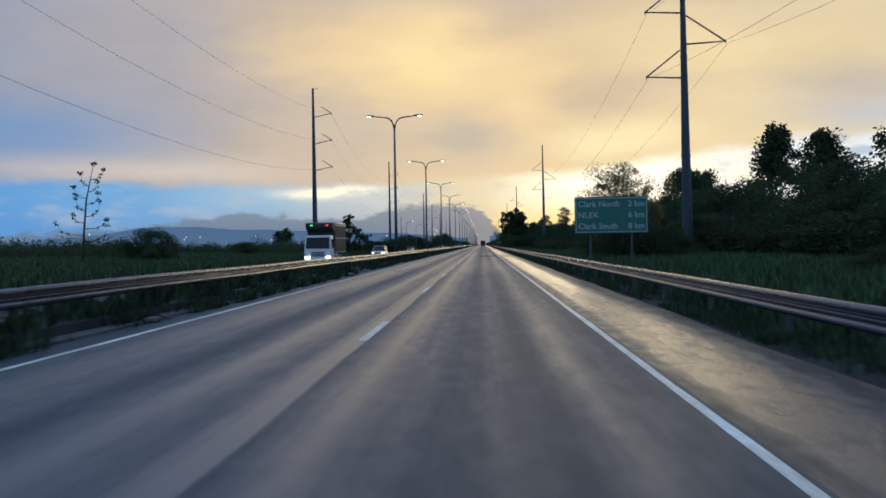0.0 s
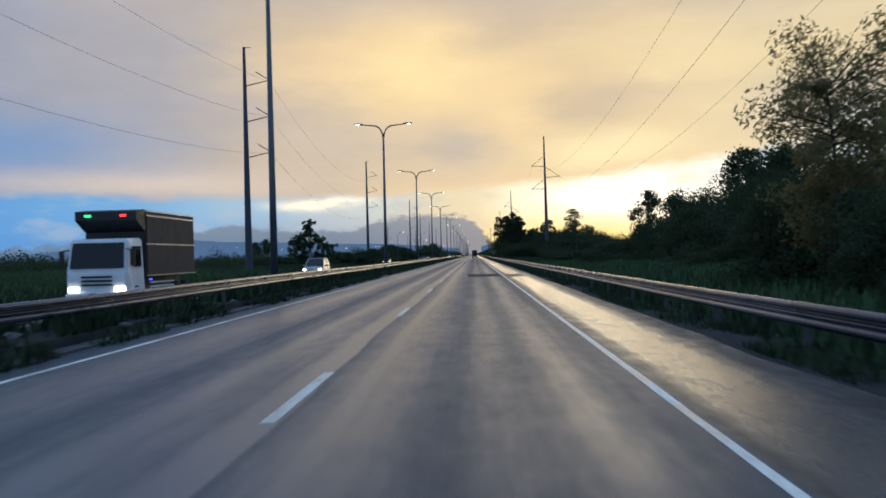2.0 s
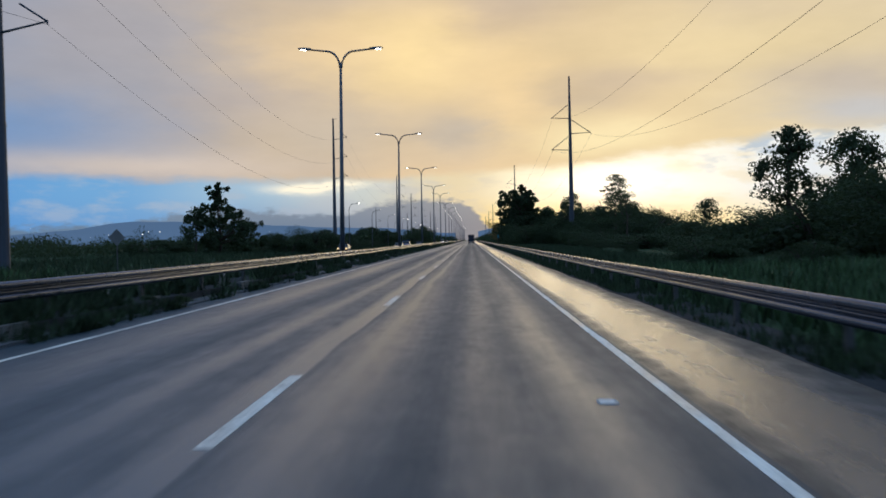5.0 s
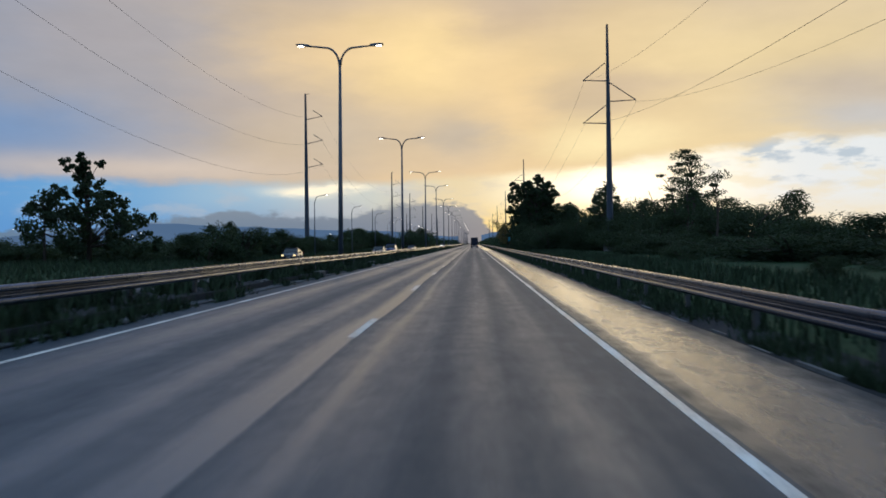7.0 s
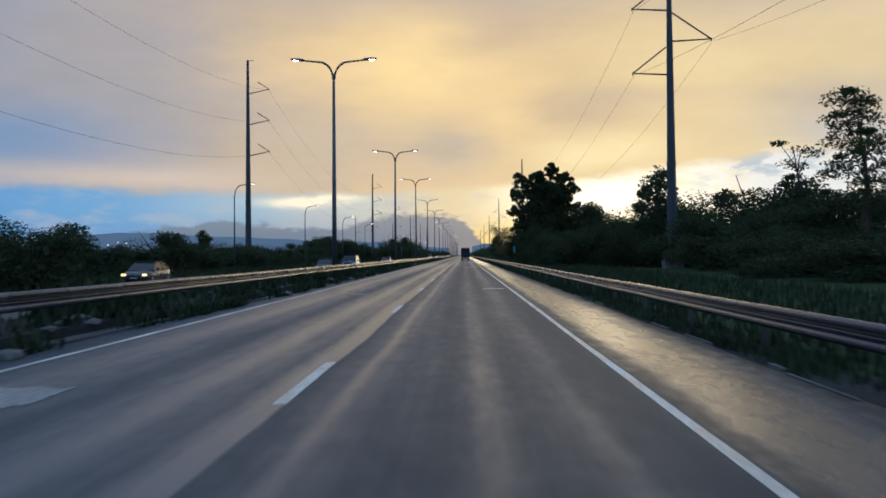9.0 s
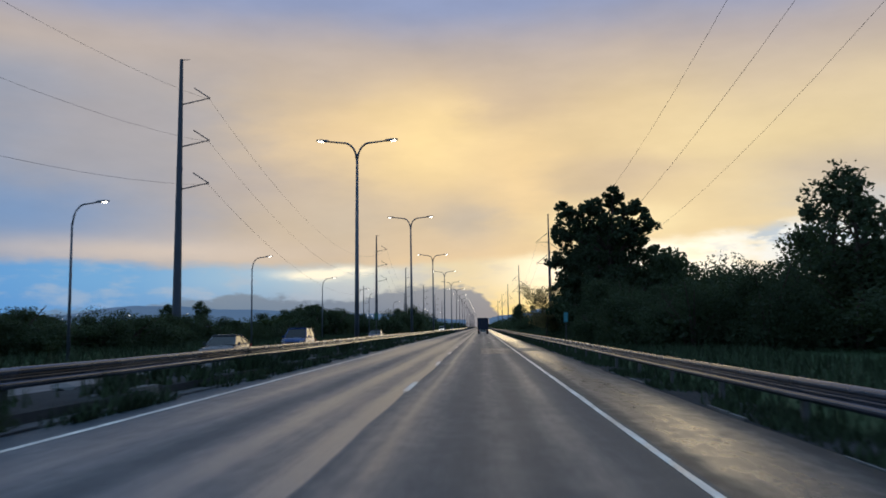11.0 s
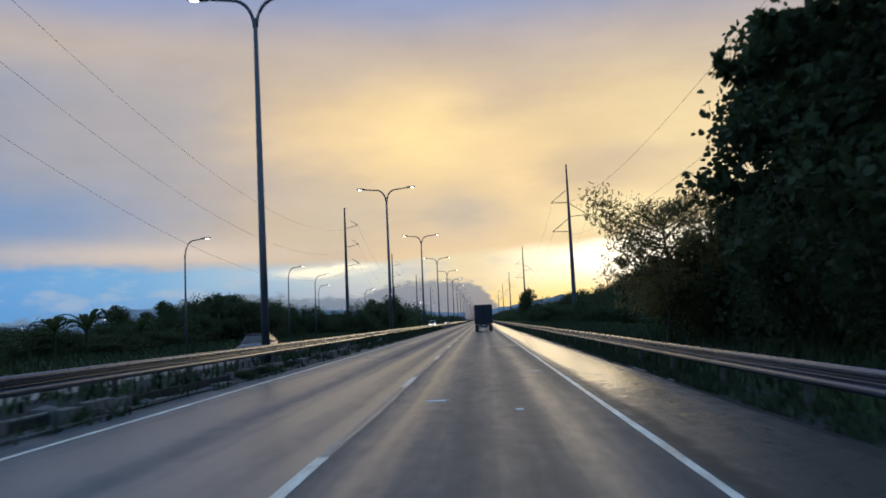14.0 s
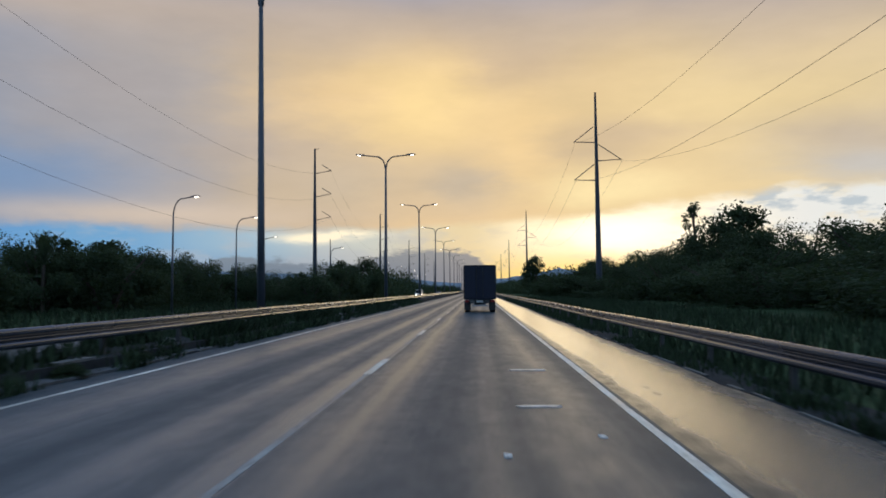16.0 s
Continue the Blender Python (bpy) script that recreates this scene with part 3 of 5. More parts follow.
strip("worn_line", XD - 0.04, XD + 0.025, 262, 420, -0.01, 0.003, M_GHOST, "faint remains of an older line", "", road, wob=0.02, step=0.6)
strip("median_gravel", -6.85, -6.28, Y0, 420, -0.05, 0.045, M_GRAVEL, "grey gravel and broken concrete under the rail", "", median, wob=0.12, step=0.8)

# lane dashes, 3 m long every 12 m
bm = boxed(-0.065, 0.065, 0, 3.0, 0.0, 0.005)
dash_ob = part("lane_dash", bm, M_PAINT, road)
dash_me = dash_ob.data
dash_ob.location = (XD, -0.05, 0)
starts = [11.95 + 12 * k for k in range(-3, 10) if k != -1] + [131.45 + 12 * k for k in range(0, 9)] + [242.25 + 12 * k for k in range(0, 60)]
for y in starts:
    piece("lane_dash", dash_me, road, pose(XD, y, 0))
for k in range(40):
    piece("lane_dash", dash_me, opposite, pose(-17.2, 10 + 12 * k, -0.42))


def road_patch(name, x0, x1, y0, y1, mat, label, z=0.006, seed=1):
    """A repair with a slightly ragged outline."""
    r = random.Random(seed)
    n = 14
    jy, jx = min(0.12, 0.12 * (y1 - y0)), min(0.04, 0.15 * (x1 - x0))
    ring = [(x0 + (x1 - x0) * i / n, y0 + r.uniform(-jy, jy)) for i in range(n)] + [(x1 + r.uniform(-jx, jx), y0 + (y1 - y0) * i / n) for i in range(n)]
    ring += [(x1 - (x1 - x0) * i / n, y1 + r.uniform(-jy, jy)) for i in range(n)] + [(x0 + r.uniform(-jx, jx), y1 - (y1 - y0) * i / n) for i in range(n)]
    b = bmesh.new()
    top = [b.verts.new((x, y, z)) for x, y in ring]
    low = [b.verts.new((x, y, -0.02)) for x, y in ring]
    b.faces.new(top)
    for i in range(len(ring)):
        b.faces.new((low[i], low[(i + 1) % len(ring)], top[(i + 1) % len(ring)], top[i]))
    return part(name, b, mat, road, label)


road_patch("asphalt_patch", -0.42, 1.70, 91.4, 97.6, M_PATCH, "fresh black asphalt repair", 0.006, 2)
road_patch("asphalt_patch", 1.9, 3.0, 90.4, 96.6, M_PATCH_OLD, "worn wet repair on the shoulder", 0.004, 26)
road_patch("asphalt_patch", 1.9, 3.3, 270.6, 276.4, M_SEAM, "dark strip of newer asphalt", 0.006, 23)
road_patch("asphalt_patch", -0.15, 1.70, 266.2, 276.6, M_PATCH_OLD, "worn wet repair with pale edges", 0.006, 3)
# 8 and 9: bright reflections at the wet repair's ends, put in as pale colour
for x0, x1, y0, y1, sd in ((0.62, 1.18, 338.8, 338.95, 4), (0.54, 1.02, 334.36, 334.5, 5), (0.74, 1.50, 217.15, 217.35, 6), (0.9, 1.56, 327.5, 327.66, 19), (0.56, 1.62, 325.74, 325.92, 20), (-1.05, -0.68, 298.8, 299.0, 21), (0.41, 0.52, 297.0, 297.2, 22), (1.0, 1.36, 305.7, 305.9, 24), (-0.5, -0.1, 91.25, 91.4, 17), (-0.56, -0.44, 91.3, 92.6, 18), (1.1, 1.24, 109.35, 109.5, 7), (0.0, 0.9, 276.5, 276.65, 8),
                           (0.1, 1.2, 266.05, 266.2, 9), (-4.8, -4.4, 44.4, 44.8, 11), (-4.1, -3.1, 212.5, 212.9, 12), (-5.0, -4.1, 191.3, 192.4, 27), (-5.0, -4.3, 88.5, 89.2, 28), (-4.75, -4.0, 317.9, 318.6, 29), (-4.5, -4.2, 331.3, 331.6, 13),
                           (0.28, 0.34, 331.45, 331.58, 15), (1.19, 1.25, 332.35, 332.48, 16)):
    edge_mark = sd in (8, 9, 10, 11, 12, 13, 17, 18, 27, 28, 29)
    road_patch("pale_mark" if edge_mark else "paint_scuff", x0, x1, y0, y1, M_GHOST if edge_mark else M_PAINT if sd in (4, 5, 6, 19, 20) else M_SCUFF, "pale ragged mark" if edge_mark else "pale scuffed mark", 0.009, sd)

# broken concrete edge of the shoulder
edge_bm = bmesh.new()
rk = random.Random(21)
y = 150.0
while y < 420:
    L = rk.uniform(0.4, 1.9)
    if rk.random() < (0.55 if y < 300 else 0.85):
        w = rk.uniform(0.03, 0.08)
        x = 3.6 + rk.uniform(-0.06, 0.06)
        box(edge_bm, x, x + w, y, y + L, -0.05, rk.uniform(0.005, 0.03))
    y += L + rk.uniform(0.1, 1.4)
part("concrete_edging", edge_bm, M_KERB, shoulder, "broken pale concrete edge")


# ---------------------------------------------------------------- guardrails
def w_beam(length):
    """A corrugated rail panel, face towards +x, its middle at z 0."""
    half = [(0.0, 0.0), (0.008, 0.016), (0.05, 0.04), (0.074, 0.058), (0.083, 0.08), (0.083, 0.112), (0.074, 0.134), (0.056, 0.15), (0.04, 0.155)]
    prof = [(x, -z) for x, z in half[:0:-1]] + half
    v, f = [], []

    def sheet(points):
        k0, n = len(v), len(points)
        for yy in (0.0, length):
            v.extend((x, yy, z) for x, z in points)
        for k in range(n - 1):
            f.append((k0 + k, k0 + k + 1, k0 + n + k + 1, k0 + n + k))

    sheet(prof)
    sheet([(x - 0.006, z) for x, z in prof][::-1])
    for x, z in (prof[0], prof[-1]):
        sheet([(x - 0.006, z), (x, z)])
    return mesh_from("rail_panel", v, f, M_ZINC, True)


panel_me = w_beam(4.06)
pb = bmesh.new()
box(pb, -0.005, 0.005, -0.06, 0.06, -0.9, 0.12)
box(pb, -0.07, 0.0, -0.062, -0.055, -0.9, 0.12)
box(pb, -0.07, 0.0, 0.055, 0.062, -0.9, 0.12)
post_me = bpy.data.meshes.new("rail_post")
pb.to_mesh(post_me)
pb.free()
post_me.materials.append(M_POST)
bb = boxed(-0.1, 0.0, -0.05, 0.05, -0.1, 0.1)
block_me = bpy.data.meshes.new("spacer_block")
bb.to_mesh(block_me)
bb.free()
block_me.materials.append(M_POST)


def guardrail(x, z_mid, face, label, y_from, y_to, seed, post_step=4):
    r = random.Random(seed)
    ob = empty("guardrail", label, "guardrail", "guardrails along the carriageway")
    ob.location = (x, y_from, 0)
    turn = 0 if face > 0 else 180
    n = int((y_to - y_from) / 4)
    dz = 0.0
    for i in range(n):
        yy = 4.0 * i
        nz = 0.03 * noise.noise(((y_from + yy) * 0.05, x, 0)) + r.uniform(-0.006, 0.006)
        tilt = math.degrees(math.atan2(nz - dz, 4.0))
        m = pose(0, yy if face > 0 else yy + 4.0, z_mid + (dz if face > 0 else nz), tilt if face > 0 else -tilt, r.uniform(-2, 2), turn)
        piece("rail_panel", panel_me, ob, m)
        piece("rail_post", post_me, ob, pose(-0.105 * face, yy + 0.05, z_mid + 0.02, r.uniform(-1.5, 1.5), r.uniform(-1.5, 1.5), turn))
        piece("spacer_block", block_me, ob, pose(-0.003 * face, yy + 0.05, z_mid, 0, 0, turn))
        dz = nz
    return ob


guardrail(4.18, 0.5, -1, "galvanised corrugated guardrail beside the paved shoulder", -8.0, 560.0, 31)
guardrail(-6.85, 0.69, 1, "galvanised corrugated guardrail along the weedy median", -8.0, 640.0, 32)
far_bm = bmesh.new()
for x, z, y0 in ((4.18, 0.5, 560.0), (-6.85, 0.69, 640.0)):
    box(far_bm, x - 0.04, x + 0.04, y0, 1480, z - 0.155, z + 0.155)
    for k in range(60):
        box(far_bm, x - 0.03, x + 0.03, y0 + 4 + 8 * k, y0 + 4.1 + 8 * k, -0.1, z)
far_rail = part("far_guardrail", far_bm, M_ZINC)
tagged(far_rail, "galvanised guardrails running on into the distance", "guardrail", kind="stuff")


# ---------------------------------------------------------------- street lamps
def lamp_head(parent, m):
    head = piece("lamp_head", HEAD_ME, parent, m)
    piece("lens", LENS_ME, head)
    return head


hb = bmesh.new()
prism(hb, [(-0.06, -0.03), (0.1, -0.05), (0.62, -0.045), (0.72, -0.02), (0.7, 0.02), (0.45, 0.07), (0.1, 0.075), (-0.06, 0.03)], -0.15, 0.15, -0.09, 0.09, 0.05)
HEAD_ME = bpy.data.meshes.new("lamp_head")
hb.to_mesh(HEAD_ME)
hb.free()
HEAD_ME.materials.append(M_LAMP_POLE)
lb = boxed(-0.09, 0.09, 0.28, 0.6, -0.08, -0.048, bevel=0.01)
LENS_ME = bpy.data.meshes.new("lens")
lb.to_mesh(LENS_ME)
lb.free()
LENS_ME.materials.append(M_LED)


def arm_curve(side, z0, z1, reach):
    """Rises from the pole and sweeps over to nearly level."""
    pts = []
    for k in range(9):
        u = k / 8
        ang = u * math.pi / 2
        pts.append((side * (0.04 + 0.78 * (1 - math.cos(ang))), 0, z0 + (z1 - z0 - 0.12) * math.sin(ang)))
    pts.append((side * reach, 0, z1))
    return pts


def street_lamp_double():
    ob = empty("street_lamp", "tall tapered steel lamp post with two curved arms, lit", "street lamp", "street lamps in the median")
    part("pole", tube(bmesh.new(), [(0, 0, 0), (0, 0, 4), (0, 0, 11.75)], [0.15, 0.125, 0.075], 10), M_LAMP_POLE, ob, smooth=True)
    part("base_plate", boxed(-0.25, 0.25, -0.25, 0.25, -0.05, 0.03, bevel=0.01), M_LAMP_POLE, ob)
    part("footing", boxed(-0.4, 0.4, -0.4, 0.4, -0.4, 0.12, bevel=0.03), M_CONCRETE, ob)
    for side in (-1, 1):
        part("arm", tube(bmesh.new(), arm_curve(side, 11.45, 12.55, 1.95), [0.062] * 8 + [0.055, 0.045], 8), M_LAMP_POLE, ob, smooth=True)
        lamp_head(ob, pose(side * 1.75, 0, 12.55, 5, 0, -90 * side))
    return ob


first = street_lamp_double()
first.matrix_basis = pose(-7.44, 71.9, 0)
rl = random.Random(5)
for k in range(1, 28):
    yk = 110.8 + 40.15 * (k - 1) + (2.0 if k == 5 else 1.4 if k == 6 else 1.6 if k == 7 else 1.0 if k > 6 else -1.05 if k == 3 else 0.5 if k == 1 else 0)
    copy_thing(first, pose(-7.44, yk, 0, rl.uniform(-0.4, 0.4), rl.uniform(-0.5, 0.5), 0) @ Matrix.Diagonal((1, 1, 1.045 if k == 6 else 1.0, 1)))


def street_lamp_single():
    ob = empty("street_lamp", "slim steel lamp post with one curved arm, lit", "street lamp", "street lamps beyond the far carriageway")
    part("pole", tube(bmesh.new(), [(0, 0, -0.6), (0, 0, 3.5), (0, 0, 7.9)], [0.11, 0.09, 0.06], 10), M_LAMP_POLE, ob, smooth=True)
    part("base_plate", boxed(-0.2, 0.2, -0.2, 0.2, -0.5, -0.38, bevel=0.01), M_LAMP_POLE, ob)
    part("arm", tube(bmesh.new(), arm_curve(1, 7.8, 9.15, 1.7), [0.055] * 8 + [0.05, 0.04], 8), M_LAMP_POLE, ob, smooth=True)
    lamp_head(ob, pose(1.55, 0, 9.15, 6, 0, -90))
    return ob


single = street_lamp_single()
single.matrix_basis = pose(-24.9, 273.6, 0)
for x, y in [(-24.9, 313.8), (-24.9, 354.0), (-24.9, 391.9), (-25.2, 411.0), (-31.0, 444.0)] + [(-26.4, 474.6 + 40.2 * k) for k in range(7)]:
    copy_thing(single, pose(x, y, 0, 0, rl.uniform(-0.5, 0.5), rl.uniform(-6, 6)))


# ---------------------------------------------------------------- power poles and wires
def triangle_arm(parent, side, z, reach, rise, gap):
    """A drooping cross-arm and its raking insulator, as one bracket."""
    arm = part("cross_arm", tube(bmesh.new(), [(0, 0, z - 0.18 if reach != 3.5 else z - 0.75), (side * reach, 0, z)], [0.09, 0.06], 6), M_POLE, parent)
    part("insulator", tube(bmesh.new(), [(side * reach, 0, z), (side * gap, 0, z + rise)], [0.075, 0.075], 6), M_POLE, arm)
    part("clamp", tube(bmesh.new(), [(side * reach, 0, z + 0.1), (side * reach, 0, z - 0.2)], [0.07, 0.05], 6), M_POLE, arm)


def power_pole(x, y, top, arms, label, r0, r1, lean=0.0, pedestal=True, top_arm=0):
    ob = empty("power_pole", label, "power pole", "power poles beside the road")
    ob.matrix_basis = pose(x, y, 0, 0, lean, 0)
    part("shaft", tube(bmesh.new(), [(0, 0, -0.5), (0, 0, top * 0.5), (0, 0, top)], [r0, (r0 + r1) / 2, r1], 12), M_POLE, ob)
    for k in range(2):
        z = top * (0.3 + 0.3 * k)
        rr = r0 + (r1 - r0) * z / top
        part("joint_collar", tube(bmesh.new(), [(0, 0, z), (0, 0, z + 0.25)], [rr + 0.03, rr + 0.03], 12), M_POLE, ob)
    if pedestal:
        part("pedestal", boxed(-0.85, 0.85, -0.85, 0.85, -0.8, 2.0, bevel=0.05), M_CONCRETE, ob)
    for side, drop, reach, rise, gap in arms:
        triangle_arm(ob, side, top - drop, reach, rise, gap)
    if top_arm:
        part("ground_wire_arm", tube(bmesh.new(), [(0, 0, top - 0.1), (top_arm, 0, top - 0.05)], [0.06, 0.04], 6), M_POLE, ob)
    return ob


RIGHT_ARMS = [(-1, 7.8, 3.45, 2.4, 0.35), (1, 10.7, 3.85, 2.5, 0.25), (-1, 13.8, 3.45, 2.4, 0.35)]
RIGHT_POLES = [(19.0, -118.0, 32.0), (19.0, 78.3, 30.4), (19.35, 262.0, 32.0), (19.1, 456.0, 32.4), (20.0, 660.0, 33), (20.5, 860.0, 33), (21, 1060, 33), (21, 1260, 33)]
for x, y, top in RIGHT_POLES:
    power_pole(x, y, top, RIGHT_ARMS, "tall tapered steel power pole with three triangular arms", 0.52, 0.16, lean=-0.4, pedestal=y > 100)
LEFT_ARMS = [(1, 4.8, 3.5, 1.25, 1.6), (1, 9.9, 3.5, 1.25, 1.6), (1, 15.0, 3.5, 1.25, 1.6)]
LEFT_POLES = [(-30.5, -20.0, 32.0), (-31.9, 158.3, 31.6), (-35.45, 320.0, 33.5), (-35.3, 505.0, 32.5), (-40.0, 668.0, 33), (-43.0, 850.0, 33), (-45, 1040, 33), (-47, 1230, 33)]
for x, y, top in LEFT_POLES:
    power_pole(x, y, top, LEFT_ARMS, "tall dark tapered power pole with arms on one side", 0.55, 0.2, pedestal=False, top_arm=1.0)
POWER_EXTRA = [(-70.0, 720.0, 26.0), (-52.0, 790.0, 24.0)]
for x, y, top in POWER_EXTRA:
    power_pole(x, y, top, LEFT_ARMS[1:], "distant dark power pole with arms on one side", 0.4, 0.18, pedestal=False)


def wire(a, b, sag, radius):
    n = 20
    pts = []
    for i in range(n + 1):
        u = i / n
        p = Vector(a).lerp(Vector(b), u)
        p.z -= sag * 4 * u * (1 - u)
        pts.append(p)
    ob = part("power_wire", tube(bmesh.new(), pts, [radius] * (n + 1), 5), M_WIRE)
    return tagged(ob, "dark overhead conductor sagging between power poles", "power wire", "overhead wires")


for poles, arms, sags in ((RIGHT_POLES[:6], RIGHT_ARMS, (6.5, 6.5, 7.0, 7.0, 7.0)), (LEFT_POLES[:6], LEFT_ARMS, (5.5, 6.5, 8.5, 8.0, 8.0))):
    for (xa, ya, ta), (xb, yb, tb), sag in zip(poles, poles[1:], sags):
        for (side, drop, reach, rise, gap), slack in zip(arms, (1.05, 1.12, 0.92) if poles[0][0] > 0 else (1, 1, 1)):
            wire((xa + side * reach, ya, ta - drop - 0.2), (xb + side * reach, yb, tb - drop - 0.2), sag * slack, 0.013)



# ---------------------------------------------------------------- signs
def text_part(body, size, x, z, y, parent, mat, depth=0.004, align="LEFT"):
    cu = bpy.data.curves.new("lettering", "FONT")
    cu.body, cu.size, cu.align_x, cu.extrude, cu.resolution_u, cu.offset = body, size, align, depth, 2, 0.008
    tmp = bpy.data.objects.new("lettering", cu)
    scene.collection.objects.link(tmp)
    dg = bpy.context.evaluated_depsgraph_get()
    me = bpy.data.meshes.new_from_object(tmp.evaluated_get(dg))
    bpy.data.objects.remove(tmp)
    me.materials.clear()
    me.materials.append(mat)
    ob = piece("lettering", me, parent, pose(x, y, z, 90, 0, 0))
    return ob


def distance_sign():
    ob = empty("distance_sign", "green highway distance sign with white letters on two posts", "road sign")
    ob.matrix_basis = pose(6.9, 45.0, 0, 0, 0, 1.5)
    w, z0, z1 = 1.95, 1.84, 3.78
    panel = part("sign_panel", boxed(-w, w, -0.02, 0.02, z0, z1, bevel=0.012), M_SIGN, ob)
    bb = bmesh.new()
    for a in ((-w + 0.05, w - 0.05, z1 - 0.09, z1 - 0.05), (-w + 0.05, w - 0.05, z0 + 0.05, z0 + 0.09), (-w + 0.05, -w + 0.09, z0 + 0.09, z1 - 0.09), (w - 0.09, w - 0.05, z0 + 0.09, z1 - 0.09)):
        box(bb, a[0], a[1], -0.026, -0.021, a[2], a[3])
    part("sign_border", bb, M_SIGN_TEXT, panel)
    for row, (place, dist) in enumerate((("Clark North", "2 km"), ("NLEX", "6 km"), ("Clark South", "8 km"))):
        z = z1 - 0.52 - 0.59 * row
        text_part(place, 0.44, -w + 0.17, z, -0.024, panel, M_SIGN_TEXT)
        text_part(dist, 0.44, w - 0.17, z, -0.024, panel, M_SIGN_TEXT, align="RIGHT")
    for x in (-1.1, 1.1):
        part("post", tube(bmesh.new(), [(x, 0.1, -0.3), (x, 0.1, z1 - 0.1)], [0.07, 0.07], 8), M_POST, ob)
    for z in (2.2, 3.4):
        part("back_rail", boxed(-w + 0.1, w - 0.1, 0.025, 0.06, z, z + 0.07), M_SIGN_BACK, ob)
    return ob


distance_sign()


def marker_sign(x, y, w, h, z, label, mat, turn=0.0, bar_mat=None):
    ob = empty("marker_sign", label, "road sign")
    ob.matrix_basis = pose(x, y, 0, 0, 0, turn)
    panel = part("sign_panel", boxed(-w / 2, w / 2, -0.012, 0.012, z, z + h, bevel=0.006), mat, ob)
    bars = bmesh.new()
    for k in range(3):
        zz = z + h * (0.22 + 0.26 * k)
        box(bars, -w * 0.3, w * 0.3, -0.018, -0.013, zz, zz + h * 0.1)
    part("lettering_bar", bars, bar_mat or M_SIGN_TEXT, panel)
    part("post", tube(bmesh.new(), [(0, 0.04, -0.3), (0, 0.04, z + h - 0.05)], [0.035, 0.035], 8), M_POST, ob)
    return ob


marker_sign(6.05, 285.5, 0.31, 0.72, 1.62, "narrow teal marker sign on a thin steel post", M_SIGN_BLUE, -4, M_SIGN_DIM)


def diamond_sign(x, y):
    ob = empty("warning_sign", "diamond warning sign seen from its bare back", "road sign")
    ob.matrix_basis = pose(x, y, 0)
    b = boxed(-0.38, 0.38, -0.012, 0.012, -0.38, 0.38, bevel=0.006)
    bmesh.ops.rotate(b, verts=b.verts[:], cent=(0, 0, 0), matrix=Matrix.Rotation(radians(45), 3, "Y"))
    bmesh.ops.translate(b, verts=b.verts[:], vec=(0, 0, 1.85))
    part("sign_panel", b, M_SIGN_BACK, ob)
    part("post", tube(bmesh.new(), [(0, 0.04, -0.3), (0, 0.04, 2.2)], [0.04, 0.04], 8), M_POST, ob)


diamond_sign(-22.3, 154.5)


marker_sign(-7.5, 283.0, 0.28, 0.5, 1.9, "small dark green marker sign on a post in the median", M_SIGN_GREEN_DARK, 3, M_SIGN)


# ---------------------------------------------------------------- trees and shrubs
def leaf_mesh(name, centres, sizes, rng, mat, droop=0.0, slim=0.55):
    """Many single bent leaves, each six-cornered and pointed, turned every way."""
    n = len(centres)
    d = rng.normal(size=(n, 3))
    d[:, 2] -= droop
    d /= np.linalg.norm(d, axis=1)[:, None]
    e = np.cross(d, rng.normal(size=(n, 3)))
    e /= np.linalg.norm(e, axis=1)[:, None] + 1e-9
    s = sizes[:, None]
    nrm = np.cross(d, e)
    w = e * s * slim * 0.5
    up = nrm * s * 0.08
    v = np.empty((n, 6, 3))
    v[:, 0] = centres - d * s * 0.5
    v[:, 1] = centres - d * s * 0.16 + w * 0.9 + up
    v[:, 2] = centres + d * s * 0.24 + w * 0.8 + up * 0.6
    v[:, 3] = centres + d * s * 0.5 - up
    v[:, 4] = centres + d * s * 0.24 - w * 0.8 + up * 0.6
    v[:, 5] = centres - d * s * 0.16 - w * 0.9 + up
    me = bpy.data.meshes.new(name)
    me.vertices.add(6 * n)
    me.vertices.foreach_set("co", v.reshape(-1))
    me.loops.add(6 * n)
    me.polygons.add(n)
    me.polygons.foreach_set("loop_start", np.arange(0, 6 * n, 6))
    me.loops.foreach_set("vertex_index", np.arange(6 * n))
    me.materials.append(mat)
    me.update(calc_edges=True)
    return me


def clump_points(rng, centres, radii, counts, flat=0.75):
    out = []
    for c, r, k in zip(centres, radii, counts):
        p = rng.normal(size=(k, 3))
        p /= np.linalg.norm(p, axis=1)[:, None]
        p *= (rng.random((k, 1)) ** 0.45) * r
        p[:, 2] *= flat
        out.append(p + c)
    return np.concatenate(out)


